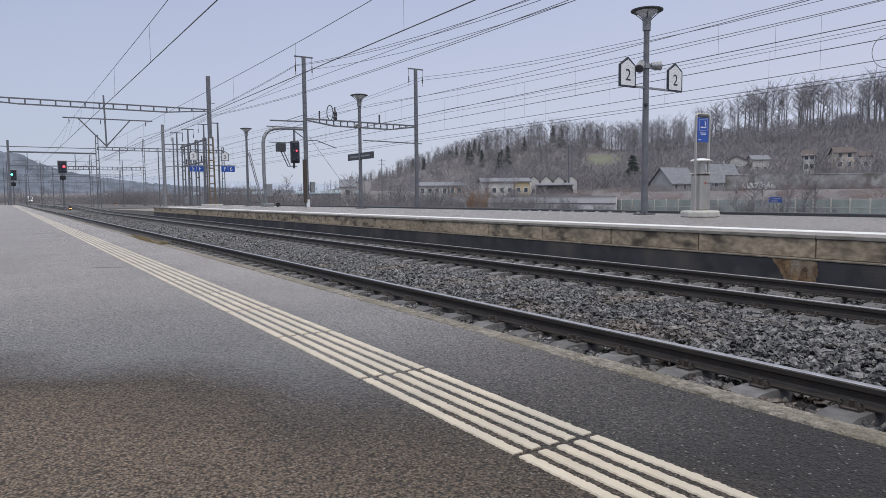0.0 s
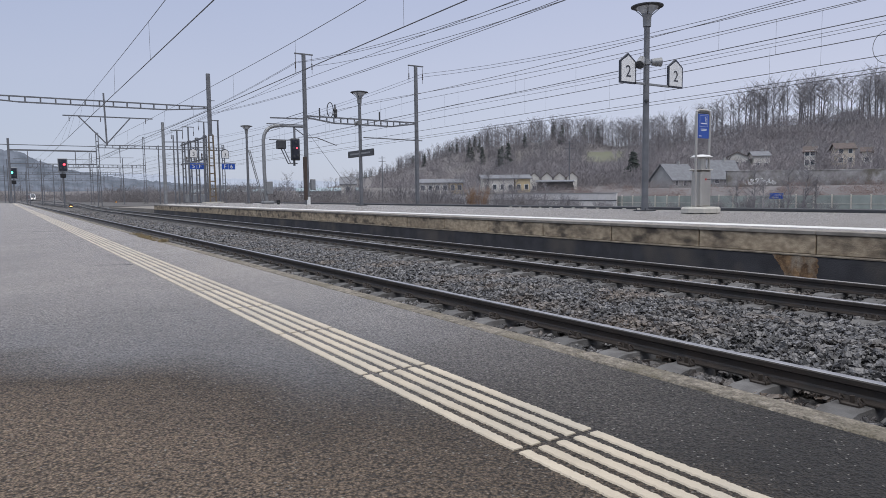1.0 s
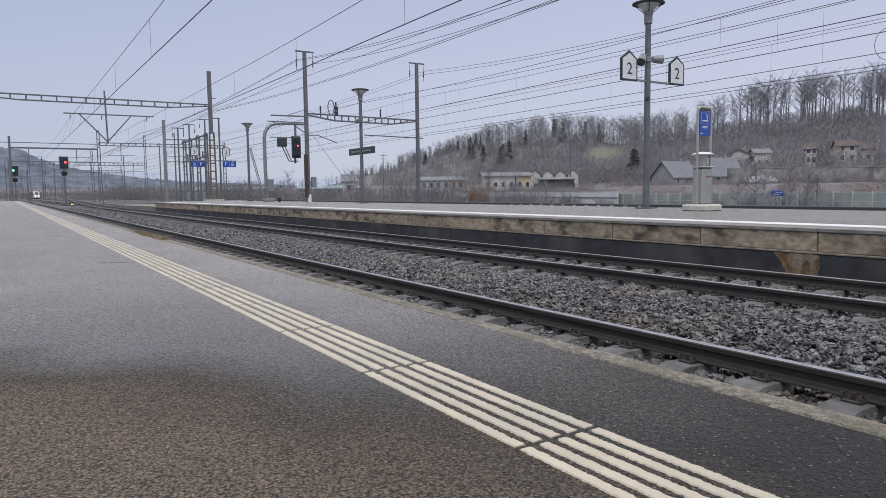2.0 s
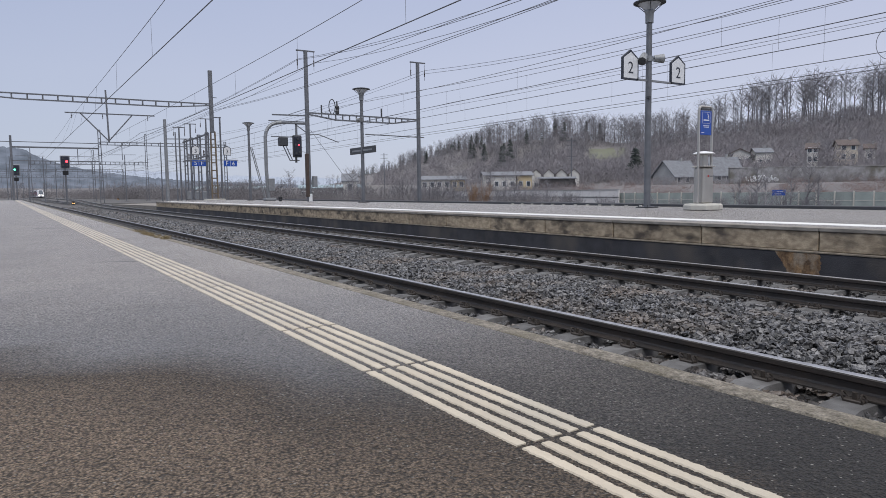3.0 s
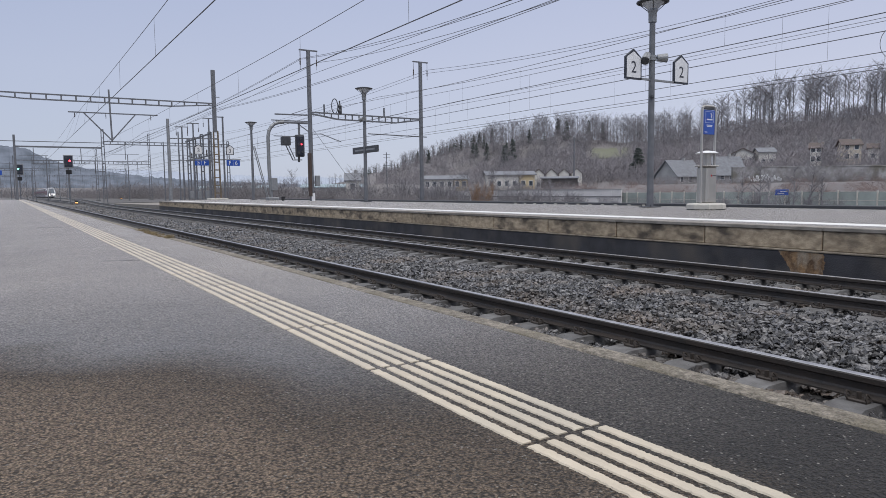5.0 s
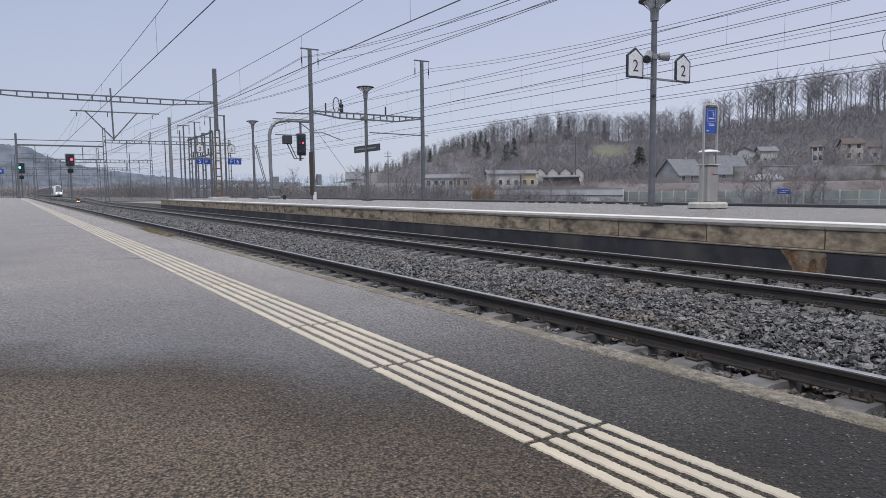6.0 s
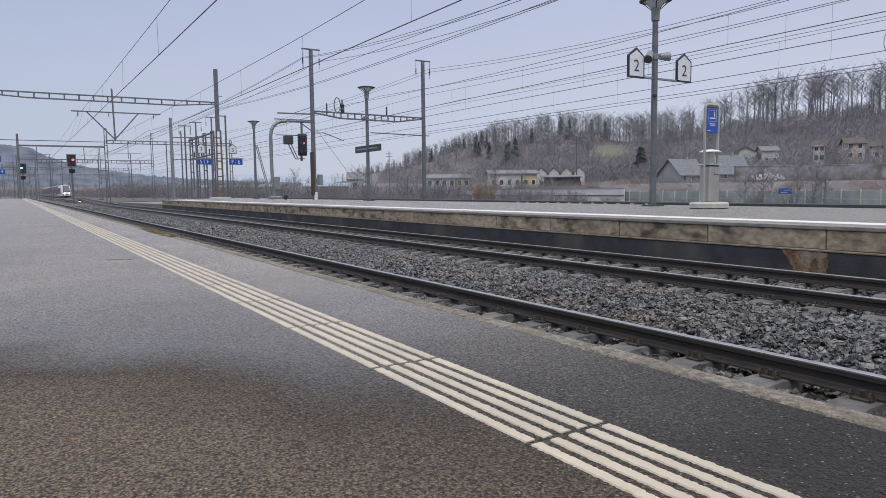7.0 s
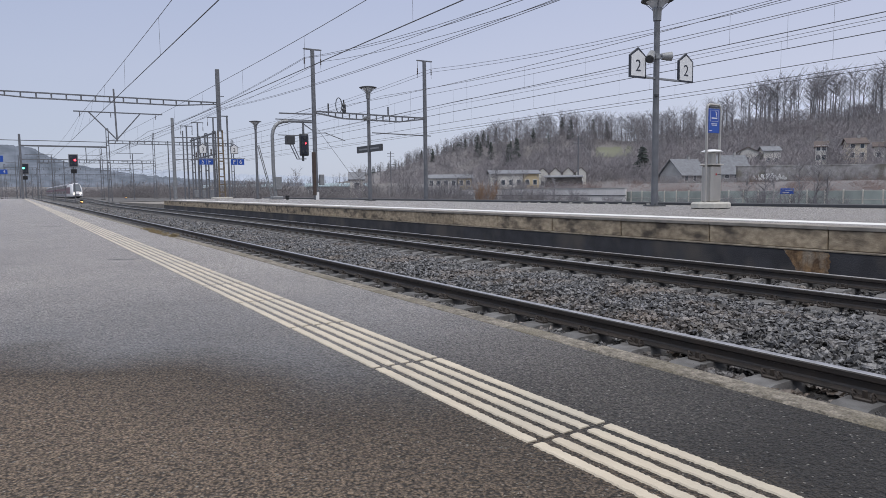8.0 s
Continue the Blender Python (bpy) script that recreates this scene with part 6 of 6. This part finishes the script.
def far_ridges():
    """Hazy ridges of the distance, far behind everything else."""
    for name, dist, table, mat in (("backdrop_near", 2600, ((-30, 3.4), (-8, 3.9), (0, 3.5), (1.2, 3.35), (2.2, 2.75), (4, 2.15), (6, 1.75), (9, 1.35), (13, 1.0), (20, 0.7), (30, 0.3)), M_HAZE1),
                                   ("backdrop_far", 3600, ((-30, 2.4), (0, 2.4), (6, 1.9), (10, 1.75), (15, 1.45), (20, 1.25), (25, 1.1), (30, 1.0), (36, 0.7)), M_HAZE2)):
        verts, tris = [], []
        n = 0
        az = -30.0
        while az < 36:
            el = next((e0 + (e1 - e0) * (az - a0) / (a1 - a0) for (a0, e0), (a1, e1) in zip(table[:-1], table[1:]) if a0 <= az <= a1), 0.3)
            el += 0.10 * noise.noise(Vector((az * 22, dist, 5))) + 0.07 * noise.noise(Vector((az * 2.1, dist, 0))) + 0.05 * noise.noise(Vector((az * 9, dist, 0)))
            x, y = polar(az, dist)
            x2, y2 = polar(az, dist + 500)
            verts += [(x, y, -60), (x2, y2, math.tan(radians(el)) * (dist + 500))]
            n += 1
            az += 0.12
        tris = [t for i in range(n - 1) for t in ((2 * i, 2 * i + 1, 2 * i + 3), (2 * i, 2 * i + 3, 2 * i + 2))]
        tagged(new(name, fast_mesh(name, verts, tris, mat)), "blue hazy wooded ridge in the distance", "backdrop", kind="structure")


# air haze over the ridges is painted as blue colour plus a faint glow
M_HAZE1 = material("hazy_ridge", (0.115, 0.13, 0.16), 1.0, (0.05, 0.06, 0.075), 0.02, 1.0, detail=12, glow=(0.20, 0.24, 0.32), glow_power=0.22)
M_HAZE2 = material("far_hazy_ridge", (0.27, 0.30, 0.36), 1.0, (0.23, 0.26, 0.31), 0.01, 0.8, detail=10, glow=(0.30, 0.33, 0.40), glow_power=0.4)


# ---- the train ----
def train():
    """A white double-deck high-speed train with a rounded nose; its front is at the local origin, it heads towards -Y."""
    t = thing("train", (14.5, 491, 0), "white high-speed train with dark red sides and lit headlights", "train")

    def section(w, h, lean=0.0, z0=0.45):
        return [(-w * 0.5, z0), (w * 0.5, z0), (w * 0.52, z0 + h * 0.35), (w * 0.49, z0 + h * 0.7), (w * 0.36, z0 + h * 0.93), (w * 0.16, z0 + h), (-w * 0.16, z0 + h), (-w * 0.36, z0 + h * 0.93), (-w * 0.49, z0 + h * 0.7), (-w * 0.52, z0 + h * 0.35)]

    def loft(rows):
        b = Build()
        n = 10
        v, f = [], []
        for y, w, h, z0 in rows:
            v += [(x, y, z) for x, z in section(w, h, 0, z0)]
        for k in range(len(rows) - 1):
            for i in range(n):
                j = (i + 1) % n
                f.append((k * n + i, k * n + j, (k + 1) * n + j, (k + 1) * n + i))
        f += [tuple(range(n))[::-1], tuple(range((len(rows) - 1) * n, len(rows) * n))]
        return b.add(v, f)

    nose = [(0.0, 1.5, 0.75, 0.55), (0.35, 2.1, 1.35, 0.45), (1.0, 2.5, 1.95, 0.40), (2.2, 2.72, 2.75, 0.4), (3.6, 2.8, 3.35, 0.4), (5.2, 2.82, 3.62, 0.4), (22.0, 2.82, 3.62, 0.4)]
    power = part("power_car", loft(nose), M_TRAIN_W, t, "white rounded power car", True)
    part("windscreen", Build().add([(-1.0, 0.22, 1.95), (1.0, 0.22, 1.95), (0.78, 3.1, 3.80), (-0.78, 3.1, 3.80), (-0.9, 0.6, 1.7), (0.9, 0.6, 1.7), (0.7, 3.3, 3.4), (-0.7, 3.3, 3.4)],
         [(0, 1, 2, 3), (7, 6, 5, 4), (0, 4, 5, 1), (1, 5, 6, 2), (2, 6, 7, 3), (3, 7, 4, 0)]), M_GLASS, power, "dark windscreen")
    for s in (-1, 1):
        part("headlight", Build().rod((s * 0.74, 0.5, 1.25), (s * 0.74, -0.03, 1.22), 0.18, 0.15, 12), M_HEADLIGHT, power, "lit headlight")
        part("cheek_panel", Build().add([(s * 1.02, 0.55, 1.0), (s * 1.28, 1.6, 1.0), (s * 1.40, 3.2, 2.3), (s * 1.20, 1.5, 2.2), (s * 0.95, 0.6, 1.0), (s * 1.2, 1.6, 0.98), (s * 1.3, 3.2, 2.28), (s * 1.1, 1.5, 2.18)],
             [(0, 1, 2, 3), (7, 6, 5, 4), (0, 4, 5, 1), (1, 5, 6, 2), (2, 6, 7, 3), (3, 7, 4, 0)]), M_TRAIN_G, power)
        part("side_band", Build().box((s * 1.44 - 0.03, 6.0, 1.2), (s * 1.44 + 0.03, 21.8, 3.0), 0.01), M_TRAIN_R, power, "dark red side band")
    part("skirt", Build().box((-1.2, 0.9, 0.18), (1.2, 21.5, 0.45), 0.05), M_DARK, power)
    part("coupler_hatch", Build().box((-0.4, -0.03, 0.62), (0.4, 0.12, 1.1), 0.05), M_TRAIN_G, power)
    for k in range(8):
        y0 = 22.6 + k * 18.7
        coach = part("coach", loft([(y0, 2.86, 3.85, 0.35), (y0 + 18.1, 2.86, 3.85, 0.35)]), M_TRAIN_G, t, "grey double-deck coach", True)
        for s in (-1, 1):
            for z in (1.15, 2.85):
                part("window_band", Build().box((s * 1.46 - 0.04, y0 + 1.5, z), (s * 1.46 + 0.04, y0 + 16.6, z + 0.75), 0.01), M_GLASS, coach)
            part("side_band", Build().box((s * 1.475 - 0.03, y0 + 0.3, 1.95), (s * 1.475 + 0.03, y0 + 17.8, 2.75), 0.01), M_TRAIN_R, coach)
        part("gangway", Build().box((-1.1, y0 - 0.62, 0.6), (1.1, y0 + 0.02, 3.6)), M_DARK, coach)
    wheel = Build().rod((-0.75, 0, 0.46), (0.75, 0, 0.46), 0.46, n=14).mesh("wheelset", M_DARK)
    for y in (3.4, 6.4, 16.5, 19.5):
        part("wheelset", wheel, None, t).location = (0, y, 0)
    return t


# ---- putting it together ----
ground()
railway_track("near track on concrete sleepers, rails brown with bright heads", bend(T1, T1), -6.0, 420.0, 150, 2.07 - 0.6 * 8)
railway_track("second track on concrete sleepers beside the far platform", bend(T2, 14.5), -4.0, 700.0, 130, 2.15 - 0.6 * 2)
railway_track("straight branch track in the station throat", bend(T2, T2), 108.0, 420.0, 0, 108.2)
ballast()
platform_near()
platform_far()
lamp_with_numbers()
lamp_with_name()
platform_lamp(54.2, "grey lamp post beside the bowed signal post")
smoking_point()
gantry_near()
portal_far_side()
signal_arch()
track_sign_pole()
near_sign_pole()
switch_frame()
simple_pole(11.35, 60.0, -0.2, 7.3, "pale grey mast at the platform end", 4.0, 0.15, M_GALV)
dwarf_signal(7.75, 106, -0.2)
dwarf_signal(15.9, 45.5, H2, False)
dwarf_signal(24, 190, -0.2)
main_signal(7.2, 108.5, -0.3, 4.95, "main signal showing red above the tracks", M_RED_LIGHT, 0.2)
main_signal(1.6, 130.5, -0.2, 4.5, "main signal showing green beyond the platform end", M_GREEN_LIGHT, -0.15)
far_gantry(115, 12.4, 31, 9.12, 0.42, ((12.35, 10.9), (31, 9.6)), "grey gantry across the station throat", 18)
bar_gantry(115.5, 1.0, 12.2, ((8.9, 0.10), (8.15, 0.22), (6.2, 0.12)))
far_gantry(165, 4.5, 27.2, 8.3, 0.6, ((4.5, 9), (16.3, 10.8), (27, 14.5)), "distant grey gantry across the tracks", 24)
far_gantry(225, -2, 30, 8.6, 0.6, ((-2, 9.5), (14.5, 10), (30, 10)), "far grey gantry across the tracks", 24)
far_gantry(300, -4, 34, 8.6, 0.6, ((-4, 9.5), (20, 10), (34, 10)), "grey gantry at the end of the station throat", 24)
for x, y, top in ((15.55, 75, 8.1), (16.9, 76, 8.6), (18.3, 75, 9.1)):
    t_mast(x, y, top, "lattice-thin mast with a T head by the far tracks", -0.2, False, r=0.09)
for x, y, top in ((18.6, 92, 9.0), (21.5, 118, 9.5), (6.3, 150, 8.5), (20.5, 150, 9), (10.2, 185, 9), (22.5, 210, 9), (6, 240, 9), (11.5, 260, 9), (1.0, 160, 9), (0.5, 190, 9), (5.5, 290, 9)):
    simple_pole(x, y, -0.3, top, "grey overhead line mast in the station throat", random.choice((-2.2, 2.2, 0)), 0.095)
wire_line("contact wire and carrier cable above the near track", T1, 4.98, hang(25, 6.0, 0.0011, 62, 0.001), -12, 330, (6.17, 7.2), 0.010, 1.05)
wire_line("contact wire and carrier cable above the second track", T2, 5.1, hang(26, 6.1, 0.00085, 62, 0.0001), -12, 330, (7.2, 7.03), 0.011)
wire_line("overhead line of the third track", 19.3, 5.6, hang(21, 6.49, 0.0009, 42.2), -14, 330, (3.5, 10.2), 0.011)
wire_line("overhead line of the fourth track", 21.6, 5.6, hang(10, 6.73, 0.0008, 42.2), -14, 330, (13.2, 9.3), 0.011)
wire_line("overhead line of the fifth track", 24.9, 5.6, hang(21, 7.48, 0.0007, 42.2), -14, 330, (13.5, 8.25), 0.011)
wire_line("overhead line of the sixth track", 27.4, 5.6, hang(22, 7.12, 0.0004, 42.2), -14, 330, (17.0, 9.0), 0.010)
wire_line("overhead line of the seventh track", 28.4, 5.6, hang(15, 7.5, 0.0003, 42.2), -14, 330, (23.2, 9.0), 0.010)
for x, mid, low, curve, support in ((16.14, 15, 8.1, 0.0021, 42.2), (16.18, 15, 7.98, 0.0022, 42.2), (17.26, 17, 8.02, 0.0023, 42.2), (25.6, 16, 8.4, 0.0019, 42.2), (25.58, 15, 8.22, 0.0017, 42.2),
                                    (15.9, 0, 8.03, 0.00015, 62), (15.92, 25, 7.52, 0.00074, 62), (16.0, 25, 7.47, 0.00074, 62)):
    hung = hang(mid, low, curve, support)
    line_wire("feeder wire hung from the mast heads", [(x, y, hung(y)) for y in np.arange(-17.8, 320, 4.0)])
jumper_ring()
buildings()
barrier()
woods()
far_ridges()
shrubs()
TRAIN = train()


def motions():
    rows = []
    for i in range(17):
        t = i * 0.5
        rows.append((t, pose(14.5, 210 + 35.1 * (8 - t), 0)))
    walk(TRAIN, rows)


motions()
